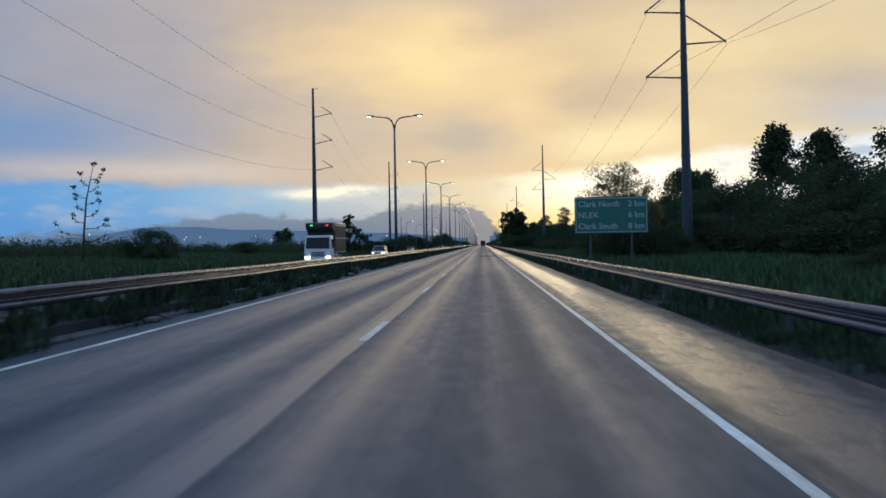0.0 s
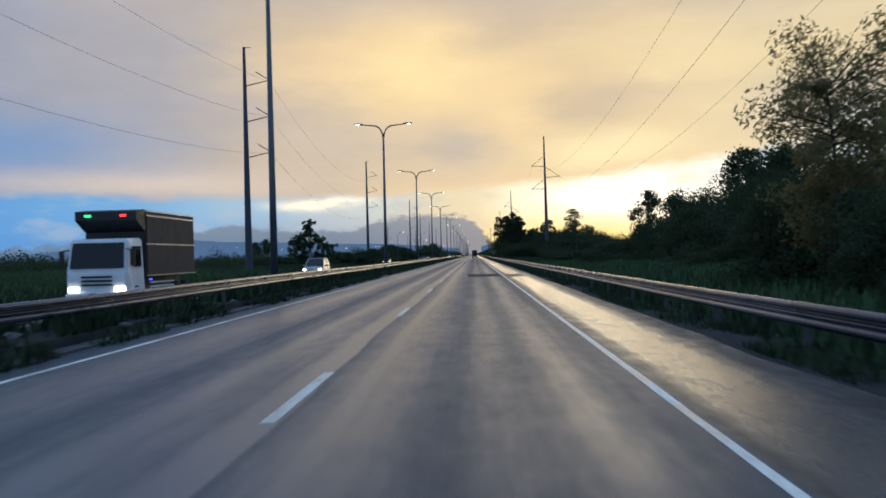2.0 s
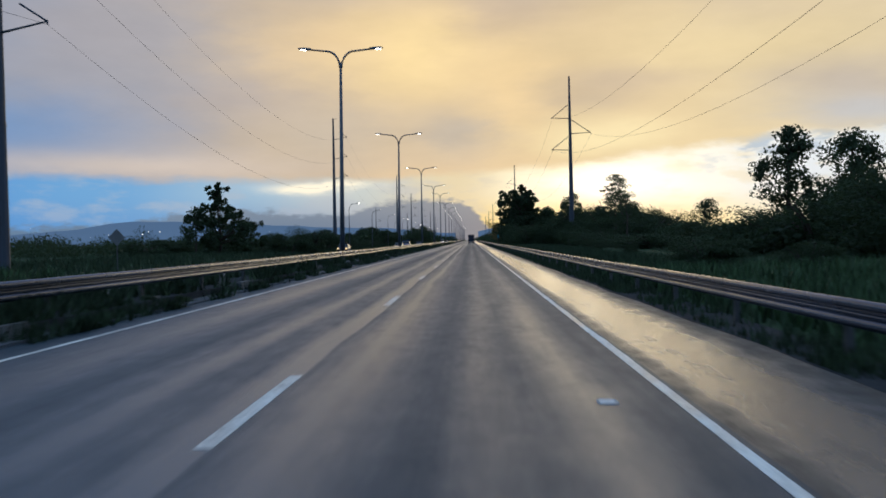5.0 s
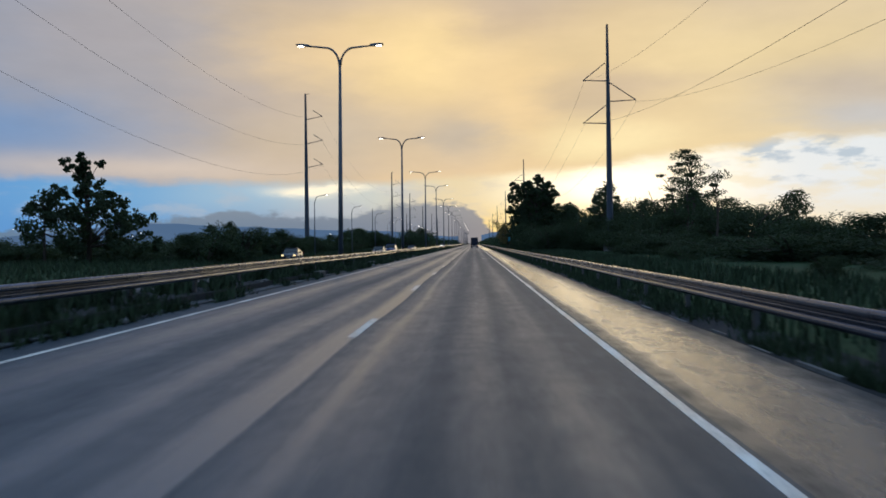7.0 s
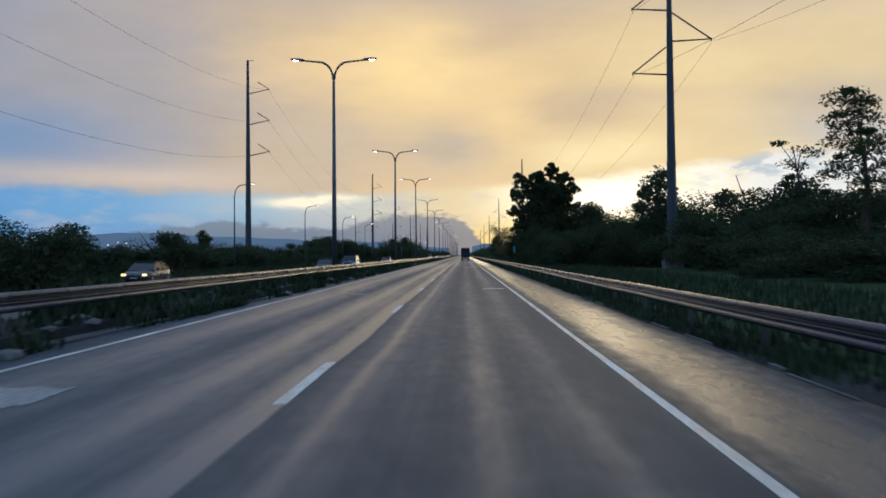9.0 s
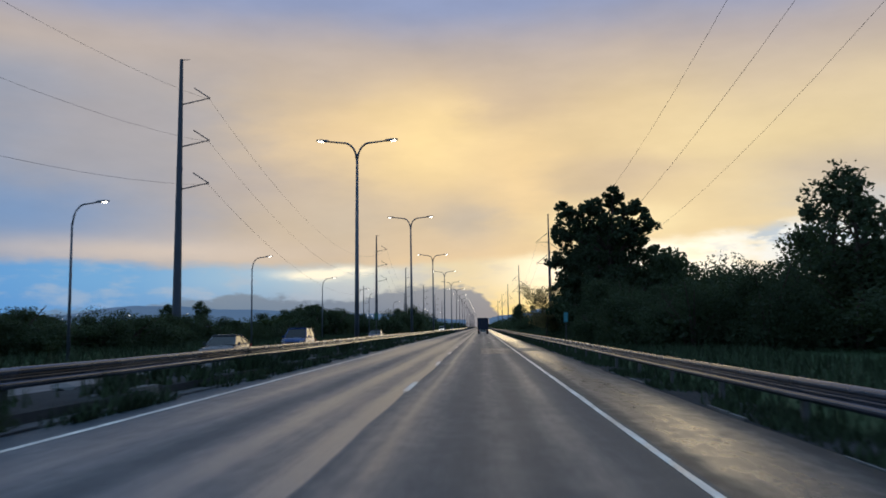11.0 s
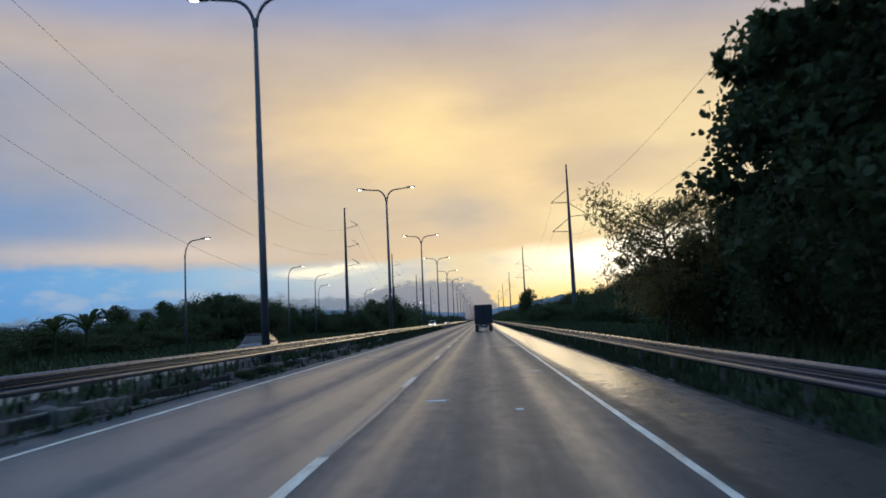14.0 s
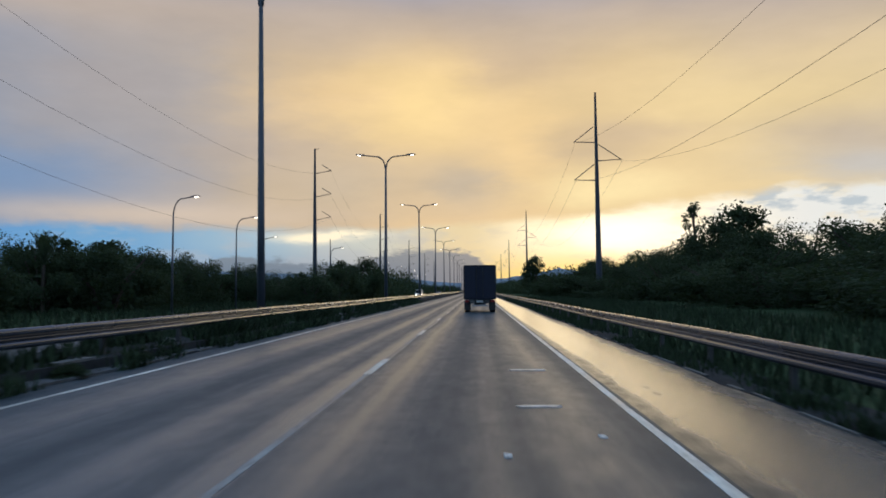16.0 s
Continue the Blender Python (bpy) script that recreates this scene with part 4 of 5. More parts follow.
def tree(seed, height, spread, trunk_r, clumps, leaf, per_clump, label, mat=None, crown_from=0.3, shape="oval", clump_r=0.16, droop=0.0, slim=0.55, lean=0.0, name="tree", core=0, flat=0.75):
    """Trunk, limbs reaching to every clump, and a crown of separate leaves with gaps between the clumps."""
    rng = np.random.default_rng(seed)
    ob = empty(name, label, "tree" if name == "tree" else "shrub")
    bm = bmesh.new()
    top = Vector((lean * height, 0, height * 0.9))
    bend = Vector((rng.uniform(-0.06, 0.06) * height, rng.uniform(-0.06, 0.06) * height, height * 0.45))
    axis = [Vector((0, 0, -0.3)), bend * 0.5, bend, bend.lerp(top, 0.55), top]
    tube(bm, axis, [trunk_r * 1.25, trunk_r, trunk_r * 0.75, trunk_r * 0.45, trunk_r * 0.15], 8)
    cs, rs = [], []
    for i in range(clumps):
        u = (i + rng.random()) / clumps
        z = height * (crown_from + (0.97 - crown_from) * u)
        if shape == "oval":
            w = math.sin(math.pi * min(1, 0.18 + 0.8 * u)) ** 0.7
        elif shape == "cone":
            w = (1.02 - u) ** 0.75 + 0.08
        elif shape == "bell":
            w = float(np.interp(u, (0, 0.35, 0.6, 0.8, 0.92, 1), (1.12, 1.08, 0.9, 0.73, 0.5, 0.18)))
        elif shape == "dome":
            w = math.sqrt(max(0.02, 1 - u * u * 0.92))
        else:
            w = 0.35 + 0.65 * u
        a = rng.uniform(0, 2 * math.pi)
        q = spread * w * math.sqrt(rng.uniform(0.05, 1.0)) * rng.uniform(0.75, 1.12)
        ctr = np.array((lean * z + q * math.cos(a), q * math.sin(a), z))
        cs.append(ctr)
        rs.append(spread * clump_r * rng.uniform(0.55, 1.75) * 2)
        if rng.random() < 0.6:
            base = axis[2].lerp(axis[4], max(0.0, min(0.9, u - 0.25)))
            mid = base.lerp(Vector(ctr), 0.5) + Vector((0, 0, 0.06 * height * rng.uniform(-0.3, 0.6)))
            tube(bm, [base, mid, Vector(ctr)], [trunk_r * 0.35, trunk_r * 0.22, trunk_r * 0.06], 5)
    part("trunk", bm, M_BARK, ob, smooth=True)
    pts = clump_points(rng, cs, rs, [int(per_clump * rng.uniform(0.5, 1.4)) for _ in cs], flat)
    size = leaf * rng.uniform(0.6, 1.35, len(pts))
    if core:
        inner = np.array(cs)[rng.integers(0, len(cs), core)]
        inner[:, :2] = (inner[:, :2] - lean * inner[:, 2:3] * np.array((1, 0))) * rng.uniform(0.2, 0.85, (core, 1))
        pts = np.concatenate([pts, inner + rng.normal(0, 0.5, (core, 3))])
        size = np.concatenate([size, leaf * rng.uniform(1.2, 2.2, core)])
    piece("crown", leaf_mesh("crown", pts, size, rng, mat or M_LEAF, droop, slim), ob)
    return ob


def shrub(seed, label, mat=None, leaves=13000):
    """A broad thicket about 2 m wide and 2 m high at unit scale, dense at its heart and ragged outside."""
    rng = np.random.default_rng(seed)
    ob = empty("shrub", label, "shrub", "roadside thicket")
    bm = bmesh.new()
    for k in range(7):
        a = rng.uniform(0, 2 * math.pi)
        tip = Vector((0.7 * math.cos(a), 0.7 * math.sin(a), rng.uniform(0.9, 1.7)))
        tube(bm, [Vector((0.1 * math.cos(a), 0.1 * math.sin(a), -0.1)), tip * 0.5 + Vector((0, 0, 0.15)), tip], [0.035, 0.025, 0.008], 5)
    part("trunk", bm, M_BARK, ob)
    cs, rs, ks = [], [], []
    for k in range(26):
        a, q = rng.uniform(0, 2 * math.pi), math.sqrt(rng.random()) * 0.95
        z = rng.uniform(0.15, 1.0) * (1.75 - 0.75 * q * q)
        cs.append((q * math.cos(a), q * math.sin(a), z))
        rs.append(rng.uniform(0.22, 0.5))
        ks.append(int(leaves / 26 * rng.uniform(0.6, 1.4)))
    pts = clump_points(rng, np.array(cs), rs, ks, 0.85)
    size = 0.046 * rng.uniform(0.6, 1.5, len(pts))
    heart = np.stack([rng.normal(0, 0.45, 260), rng.normal(0, 0.45, 260), np.abs(rng.normal(0.5, 0.4, 260))], 1)
    heart[:, :2] = np.clip(heart[:, :2], -0.6, 0.6)
    heart[:, 2] = np.clip(heart[:, 2], 0.05, 0.95)
    pts = np.concatenate([pts, heart])
    size = np.concatenate([size, np.full(260, 0.15)])
    pts[:, 2] = np.maximum(pts[:, 2], 0.02)
    piece("crown", leaf_mesh("crown", pts, size, rng, mat or M_LEAF, 0.1, 0.6), ob)
    return ob


SHRUB_LABEL = "dense dark green roadside thicket of broadleaf shrubs"
shrubs = [shrub(100 + k, SHRUB_LABEL) for k in range(4)]
shrub_used = set()


far_pts, far_sizes = [], []
far_rng = np.random.default_rng(55)


def put_far(x, y, w, h, r):
    """Far growth that nobody could count: leaves gathered for one joined mesh."""
    n = 700
    q = np.sqrt(far_rng.random(n)) * 0.5 * w
    a = far_rng.uniform(0, 2 * np.pi, n)
    z = far_rng.random(n) ** 0.8 * h * (1 - 0.55 * (q / (0.5 * w)) ** 2)
    z *= 0.85 + 0.25 * np.sin(3 * a + x)
    far_pts.append(np.column_stack([x + q * np.cos(a), y + q * np.sin(a), ground_height(x, y) + z]))
    far_sizes.append(far_rng.uniform(0.45, 1.2, n) * 0.068 * (w + h) * 0.5)


def put_shrub(x, y, w, h, r):
    if y > 500 or x < -48:
        return put_far(x, y, w, h, r)
    k = r.randrange(len(shrubs))
    m = Matrix.Translation((x, y, ground_height(x, y) - 0.1)) @ Matrix.Rotation(r.uniform(0, 6.28), 4, "Z") @ Matrix.Diagonal((w / 2, w / 2 * r.uniform(0.85, 1.2), h / 1.78, 1))
    if k in shrub_used:
        sc = shrubs[k].scale
        copy_thing(shrubs[k], m @ Matrix.Diagonal((1 / sc.x, 1 / sc.y, 1 / sc.z, 1)))
    else:
        shrub_used.add(k)
        shrubs[k].matrix_basis = m


def profile(y, pts):
    return float(np.interp(y, [p[0] for p in pts], [p[1] for p in pts]))


rs_ = random.Random(77)
RIGHT_H = [(-30, 7), (40, 7.4), (75, 8.0), (100, 9.0), (140, 9.4), (152, 9.0), (166, 6.0), (180, 3.4), (195, 3.0), (211, 3.4), (222, 4.0), (238, 6.2), (250, 8.2), (262, 8.6), (300, 7.5), (330, 6.8), (365, 5.4), (394, 7.7), (428, 6.6), (450, 6.8), (535, 7.2), (1400, 7.5)]
RIGHT_X = [(-30, 26), (60, 27), (150, 27), (200, 24), (250, 22), (300, 20), (360, 22), (420, 21), (520, 19), (700, 15), (1400, 12)]
y = -10.0
while y < 1300:
    h = profile(y, RIGHT_H)
    x = profile(y, RIGHT_X)
    for row in range(2):
        hh = h * rs_.uniform(0.84, 1.08) * (0.6 if row == 0 else 1.0)
        put_shrub(x + row * 6.0 - 2.0 + rs_.uniform(-2, 2), y + rs_.uniform(-2, 2), rs_.uniform(8.0, 11.5), hh, rs_)
    y += 8.0 if y < 520 else (9.0 if y < 800 else 16.0)
# low growth that comes close to the rail beside the tall tree
for k in range(26):
    yy = 268 + 62 * k / 26
    put_shrub(rs_.uniform(8.5, 15), yy, rs_.uniform(4, 6), rs_.uniform(2.5, 5.2), rs_)
for k in range(22):
    put_shrub(rs_.uniform(10, 17), rs_.uniform(5, 255), rs_.uniform(1.5, 3.5), rs_.uniform(0.7, 1.8), rs_)

LEFT_H = [(-30, 2.5), (60, 3.0), (150, 3.0), (215, 2.3), (235, 2.0), (262, 2.2), (300, 3.1), (330, 3.2), (350, 2.4), (363, 2.5), (376, 4.2), (386, 6.0), (408, 6.2), (430, 5.0), (470, 4.8), (1400, 7)]
LEFT_X = [(-30, -75), (60, -70), (150, -62), (205, -48), (235, -34), (300, -33), (345, -33), (400, -31), (430, -32), (470, -34), (520, -28), (700, -26), (1400, -22)]
y = 10.0
while y < 1300:
    h = profile(y, LEFT_H)
    x = profile(y, LEFT_X)
    for row in range(2):
        put_shrub(x - row * 6.0 + rs_.uniform(-2.5, 2.5), y + rs_.uniform(-2, 2), rs_.uniform(6.0, 9.0), h * rs_.uniform(0.7, 1.15), rs_)
    y += 7.5 if y < 520 else (10.0 if y < 800 else 18.0)
for k in range(70):
    yy = rs_.uniform(120, 900)
    put_shrub(rs_.uniform(-190, -85), yy, rs_.uniform(8, 16), rs_.uniform(3.5, 6.5), rs_)
for yy, xx, hh in ((440, -18.5, 4.5), (448, -18.8, 5.8), (458, -18.2, 6.2), (468, -19, 6.0), (480, -19.5, 5.6), (492, -20, 5.2), (505, -20, 5.6), (520, -19.5, 5.0)):
    put_shrub(xx - 4.5, yy, 8, hh, rs_)
for k in range(13):
    put_shrub(-24.5 + rs_.uniform(-1, 1), 474 + 13 * k, 10, rs_.uniform(7.4, 9.6), rs_)
# scattered shrubs on the open grass
for xx, yy, w, h in ((-41, 100, 6.5, 4.4), (-38, 96, 4.5, 2.6), (-50, 110, 6, 3.2), (-40, 140, 5, 2.6), (-24.7, 231, 7.0, 4.6), (-27, 226, 6, 3.4), (-27.3, 259, 6.0, 4.4), (-30, 252, 5, 3.2), (-34, 243, 6, 3.4), (-30, 276, 6, 3.6), (-31, 290, 6, 3.6)):
    put_shrub(xx, yy, w, h, rs_)

for xx, yy, w, h in ((10.8, 304, 5, 6.0), (12.0, 300, 5, 5.4), (10.2, 309, 5, 6.4), (13.2, 305.5, 6, 7.4), (11.2, 313, 5, 6.2), (15.5, 302, 6, 6.5)):
    put_shrub(xx, yy, w, h, rs_)
for k in range(60):
    yy = rs_.uniform(4, 345)
    put_shrub(rs_.uniform(-6.75, -6.5), yy, rs_.uniform(0.6, 1.0), rs_.uniform(0.32, 0.52), rs_)
tagged(new("far_thicket", leaf_mesh("far_thicket", np.concatenate(far_pts), np.concatenate(far_sizes), far_rng, M_LEAF, 0.1, 0.65)),
       "dark far thickets lining both sides of the road", "thicket", kind="stuff")

BROAD = "tall broadleaf tree, nearly black against the dusk sky"
def lobed_tree(seed, height, trunk_r, limbs, leaf, per_lobe, label):
    """A tall crown of many rounded masses, one at the end of each limb, with sky showing between them."""
    rng = np.random.default_rng(seed)
    ob = empty("tree", label, "tree")
    bm = bmesh.new()
    axis = [Vector((0, 0, -0.3)), Vector((0.1, 0.1, height * 0.3)), Vector((-0.2, 0, height * 0.65)), Vector((0.3, 0, height * 0.93))]
    tube(bm, axis, [trunk_r * 1.3, trunk_r, trunk_r * 0.6, trunk_r * 0.15], 9)
    cs, rs, ks = [], [], []
    for reach, z, r in limbs:
        for k in range(4):
            c = np.array((reach + rng.uniform(-0.6, 0.6), rng.uniform(-1.0, 1.0) * (4.6 - 0.18 * z) if k else -1.0, z + rng.uniform(-0.5, 0.5)))
            base = Vector((0, 0, max(1.5, z - 2.2)))
            tube(bm, [base, base.lerp(Vector(c), 0.55) + Vector((0, 0, 0.4)), Vector(c)], [trunk_r * 0.3, trunk_r * 0.18, 0.03], 5)
            for q in range(7):
                d = rng.normal(size=3)
                d /= np.linalg.norm(d)
                cs.append(c + d * r * rng.uniform(0.45, 0.95) * np.array((1, 1, 0.8)))
                rs.append(r * rng.uniform(0.26, 0.46))
                ks.append(int(per_lobe * rng.uniform(0.6, 1.3)))
    part("trunk", bm, M_BARK, ob, smooth=True)
    pts = clump_points(rng, cs, rs, ks, 0.8)
    size = leaf * rng.uniform(0.6, 1.35, len(pts))
    piece("crown", leaf_mesh("crown", pts, size, rng, M_LEAF, 0.5, 0.75), ob)
    return ob


# limbs: how far each carries its leaves sideways, how high, and how wide
TALL_LIMBS = [(0.2, 13.0, 0.9), (-1.6, 12.2, 1.1), (-3.9, 11.9, 1.0), (1.7, 12.0, 1.0), (2.5, 10.8, 1.1), (-4.7, 9.9, 1.0), (-2.4, 10.2, 1.5), (0.2, 10.3, 1.7), (2.5, 9.3, 1.4), (-4.3, 7.6, 1.2), (-2.7, 7.8, 1.7),
              (0.0, 7.8, 1.9), (3.0, 7.3, 1.6), (-4.1, 5.4, 1.3), (-2.3, 5.2, 1.9), (0.4, 5.2, 2.0), (3.3, 5.4, 1.7), (5.3, 5.2, 1.3), (-4.3, 3.0, 1.6), (-2.0, 2.8, 1.9), (1.4, 2.8, 1.9), (4.4, 3.2, 1.8)]
lobed_tree(1, 13.3, 0.33, TALL_LIMBS, 0.27, 54, "very tall dense broadleaf tree with large leaves beside the rail").matrix_basis = pose(12.1, 302.5, -0.1)
FIELD_LIMBS = [(-0.6, 8.3, 0.8), (0.3, 9.1, 0.6), (-1.7, 6.6, 1.0), (0.5, 6.7, 1.2), (2.3, 5.6, 1.0), (-2.2, 4.4, 1.2), (0.1, 4.3, 1.6), (2.6, 4.0, 1.3), (4.4, 3.9, 1.2), (0.0, 2.0, 1.5), (3.0, 2.0, 1.5), (-2.2, 2.2, 1.3), (5.0, 1.8, 1.2)]
lobed_tree(16, 9.6, 0.2, FIELD_LIMBS, 0.3, 26, "dark spreading tree standing in the open field").matrix_basis = pose(-35.0, 218.0, -0.2)
t = tree(29, 12.6, 4.3, 0.26, 150, 0.34, 130, "dense dark tree close behind a taller one", crown_from=0.1, shape="dome", clump_r=0.17, slim=0.7, core=900)
t.matrix_basis = pose(12.9, 316.5, -0.1)
t = tree(2, 8.5, 4.6, 0.24, 70, 0.36, 130, "broad dark tree leaning over smaller shrubs", crown_from=0.1, shape="dome", clump_r=0.15, slim=0.7, core=900)
t.matrix_basis = pose(19.0, 311.0, -0.1)
for sd, x, y, h, sp, n, lf, pc, cf, shp in (
        (3, 42.0, 121.6, 17.4, 4.2, 60, 0.5, 90, 0.5, "cone"), (4, 56.0, 140.0, 19.0, 5.0, 60, 0.55, 90, 0.5, "cone"), (5, 36.3, 153.2, 14.3, 4.0, 46, 0.42, 100, 0.35, "oval"),
        (6, 39.0, 148.0, 13.0, 4.6, 50, 0.42, 110, 0.3, "dome"), (7, 28.6, 178.3, 11.2, 2.8, 40, 0.34, 90, 0.35, "oval"), (8, 31.5, 172.0, 9.6, 3.2, 40, 0.34, 100, 0.3, "dome"),
        (11, 44.5, 262.0, 8.0, 3.4, 30, 0.34, 80, 0.4, "dome"),
        (12, 20.6, 273.0, 10.6, 2.5, 30, 0.32, 70, 0.45, "oval"), (13, 19.2, 268.0, 9.0, 2.4, 30, 0.32, 70, 0.4, "oval"), (14, 30.3, 443.0, 13.6, 1.6, 10, 0.34, 70, 0.7, "oval"),
        (15, 25.0, 405.0, 8.8, 4.0, 50, 0.36, 110, 0.2, "dome"), (18, -37.0, 214.0, 6.2, 2.6, 26, 0.32, 85, 0.2, "dome"), (19, -157.0, 640.0, 13.5, 5.5, 40, 0.7, 90, 0.25, "dome"), (20, -174.0, 737.0, 18.0, 6.5, 44, 0.8, 90, 0.3, "oval"),
        (21, -34.0, 390.0, 6.1, 3.0, 36, 0.32, 90, 0.25, "dome"), (22, -36.0, 405.0, 6.6, 2.8, 36, 0.32, 90, 0.3, "dome"), (23, 13.5, 520.0, 9.0, 3.2, 36, 0.4, 90, 0.2, "dome"),
        (24, 14.0, 545.0, 8.0, 3.2, 30, 0.4, 90, 0.2, "dome"), (25, 48.0, 96.0, 14.0, 4.6, 50, 0.5, 90, 0.35, "dome"), (26, 33.0, 132.0, 11.5, 4.2, 50, 0.42, 100, 0.3, "dome")):
    t = tree(sd, h, sp, 0.022 * h, n, lf, pc, BROAD, crown_from=cf, shape=shp)
    t.matrix_basis = pose(x, y, ground_height(x, y) - 0.1)
def sparse_tree(seed, height, label):
    """A thin leaning trunk with a few up-curving branches, tufts of leaves along them and at their tips."""
    rng = np.random.default_rng(seed)
    ob = empty("tree", label, "tree")
    bm = bmesh.new()
    trunk = [Vector((0, 0, -0.3)), Vector((0.15, 0, height * 0.3)), Vector((0.45, 0, height * 0.62)), Vector((1.0, 0, height * 0.86)), Vector((1.35, 0, height))]
    tube(bm, trunk, [0.15, 0.12, 0.085, 0.05, 0.02], 7)
    tufts, counts = [np.array(trunk[-1])], [26]
    for k in range(11):
        z = 0.22 + 0.62 * k / 10
        a = math.pi * (k % 2) + rng.uniform(-0.7, 0.7)
        base = Vector((float(np.interp(z, (0, 0.3, 0.62, 0.86), (0, 0.15, 0.45, 1.0))), 0, z * height))
        reach = rng.uniform(1.3, 2.9) * (1.15 - 0.6 * z)
        out = Vector((math.cos(a), math.sin(a), 0))
        pts = [base, base + out * reach * 0.5 + Vector((0, 0, 0.05)), base + out * reach * 0.85 + Vector((0, 0, 0.45)), base + out * reach + Vector((0, 0, rng.uniform(0.9, 1.7)))]
        tube(bm, pts, [0.05, 0.035, 0.026, 0.012], 5)
        for q, n in ((pts[3], 18), (pts[2], 7), (pts[1].lerp(pts[2], rng.random()), 6)):
            tufts.append(np.array(q))
            counts.append(n)
    part("trunk", bm, M_BARK, ob, smooth=True)
    pts = clump_points(rng, tufts, [0.34] * len(tufts), counts, 0.7)
    piece("crown", leaf_mesh("crown", pts, 0.27 * rng.uniform(0.6, 1.3, len(pts)), rng, M_LEAF, 0.7, 0.6), ob)
    return ob


sparse_tree(40, 10.7, "thin nearly bare young tree with sparse leaves").matrix_basis = pose(-43.0, 88.0, 0)
for sd, x, y, h, sp, n, pc, cr, shp in ((9, 23.1, 233.6, 11.6, 2.9, 26, 150, 0.15, "cone"), (10, 23.5, 244.0, 9.9, 1.8, 11, 120, 0.2, "vase"), (27, 21.3, 217.5, 7.7, 2.0, 13, 120, 0.18, "oval"), (28, 21.9, 230.0, 8.6, 1.8, 9, 110, 0.2, "vase")):
    t = tree(sd, h, sp, 0.016 * h, n, 0.2, pc, "slender tree with flat tiers of dark foliage above the thicket", crown_from=0.42, shape=shp, clump_r=cr, flat=0.38)
    t.matrix_basis = pose(x, y, -0.1)
FEATHER = "feathery light-crowned tree with drooping fine leaves"
for sd, x, y, h, sp in ((41, 9.6, 64.0, 7.3, 2.5), (42, 12.5, 67.5, 6.8, 2.8), (43, 7.0, 316.5, 5.9, 3.1), (44, 9.6, 319.0, 6.2, 2.8)):
    t = tree(sd, h, sp, 0.09, 56, 0.16, 200, FEATHER, M_LEAF_DRY, 0.2, "vase", 0.11, droop=0.8, slim=0.3)
    t.matrix_basis = pose(x, y, -0.05)
for k in range(10):
    put_shrub(9.5 + rs_.uniform(0, 5), 58 + 1.4 * k, 3.5, rs_.uniform(2.2, 3.6), rs_)
for k in range(8):
    put_shrub(10 + rs_.uniform(0, 4), 312 + 1.8 * k, 3.5, rs_.uniform(1.8, 2.8), rs_)


def banana_plant(x, y, h, seed):
    r = random.Random(seed)
    ob = empty("banana_plant", "banana plant with long arching leaves at the edge of the grass", "plant")
    ob.matrix_basis = pose(x, y, 0)
    part("stem", tube(bmesh.new(), [(0, 0, -0.1), (0, 0, h * 0.5)], [0.14, 0.09], 8), M_LEAF, ob)
    for k in range(8):
        a = 6.283 * k / 8 + r.uniform(-0.3, 0.3)
        L, rise = h * r.uniform(0.5, 0.7), r.uniform(0.25, 0.6) * h
        b = bmesh.new()
        rows = []
        for i in range(7):
            u = i / 6
            c = Vector((math.cos(a) * L * u, math.sin(a) * L * u, h * 0.48 + rise * (1.9 * u - 1.5 * u * u)))
            w = 0.3 * math.sin(math.pi * min(0.98, u * 0.9 + 0.08))
            side = Vector((-math.sin(a), math.cos(a), 0)) * w
            rows.append([b.verts.new(c - side + Vector((0, 0, 0.08))), b.verts.new(c), b.verts.new(c + side + Vector((0, 0, 0.08)))])
        for p, q in zip(rows, rows[1:]):
            b.faces.new((p[0], p[1], q[1], q[0]))
            b.faces.new((p[1], p[2], q[2], q[1]))
        part("leaf", b, M_LEAF, ob)


def palm(x, y, h, seed):
    """A short palm: ringed stem and stiff feathered fronds that rise and arch over."""
    r = random.Random(seed)
    ob = empty("palm_tree", "young palm with stiff upright fronds above the thicket", "palm tree")
    ob.matrix_basis = pose(x, y, 0)
    part("trunk", tube(bmesh.new(), [(0, 0, -0.1), (0.05, 0, h * 0.35), (0.1, 0, h * 0.58)], [0.17, 0.13, 0.1], 8), M_BARK, ob)
    for k in range(10):
        a = 6.283 * k / 10 + r.uniform(-0.25, 0.25)
        L, up = h * r.uniform(0.08, 0.24), h * r.uniform(0.28, 0.46)
        b = bmesh.new()
        pts = [Vector((0.1 + math.cos(a) * L * u, math.sin(a) * L * u, h * 0.57 + up * (1.5 * u - 0.55 * u * u))) for u in (i / 9 for i in range(10))]
        tube(b, pts, [0.03 - 0.0025 * i for i in range(10)], 4)
        side = Vector((-math.sin(a), math.cos(a), 0))
        for p, q in zip(pts[1:], pts[2:]):
            for s_ in (-1, 1):
                tip = p.lerp(q, 0.5) + side * s_ * r.uniform(0.28, 0.42) + Vector((0, 0, 0.12)) + (q - p) * 1.2
                b.faces.new([b.verts.new(c) for c in (p, q, tip)])
        part("frond", b, M_LEAF, ob)


palm(15.0, 347.5, 4.9, 71)
palm(-31.8, 384.5, 5.9, 73)
for k, (x, y, h) in enumerate(((-31.5, 345, 3.6), (-30.5, 348, 4.0), (-32.5, 352, 3.4), (-30, 357, 3.2))):
    banana_plant(x, y, h, 60 + k)


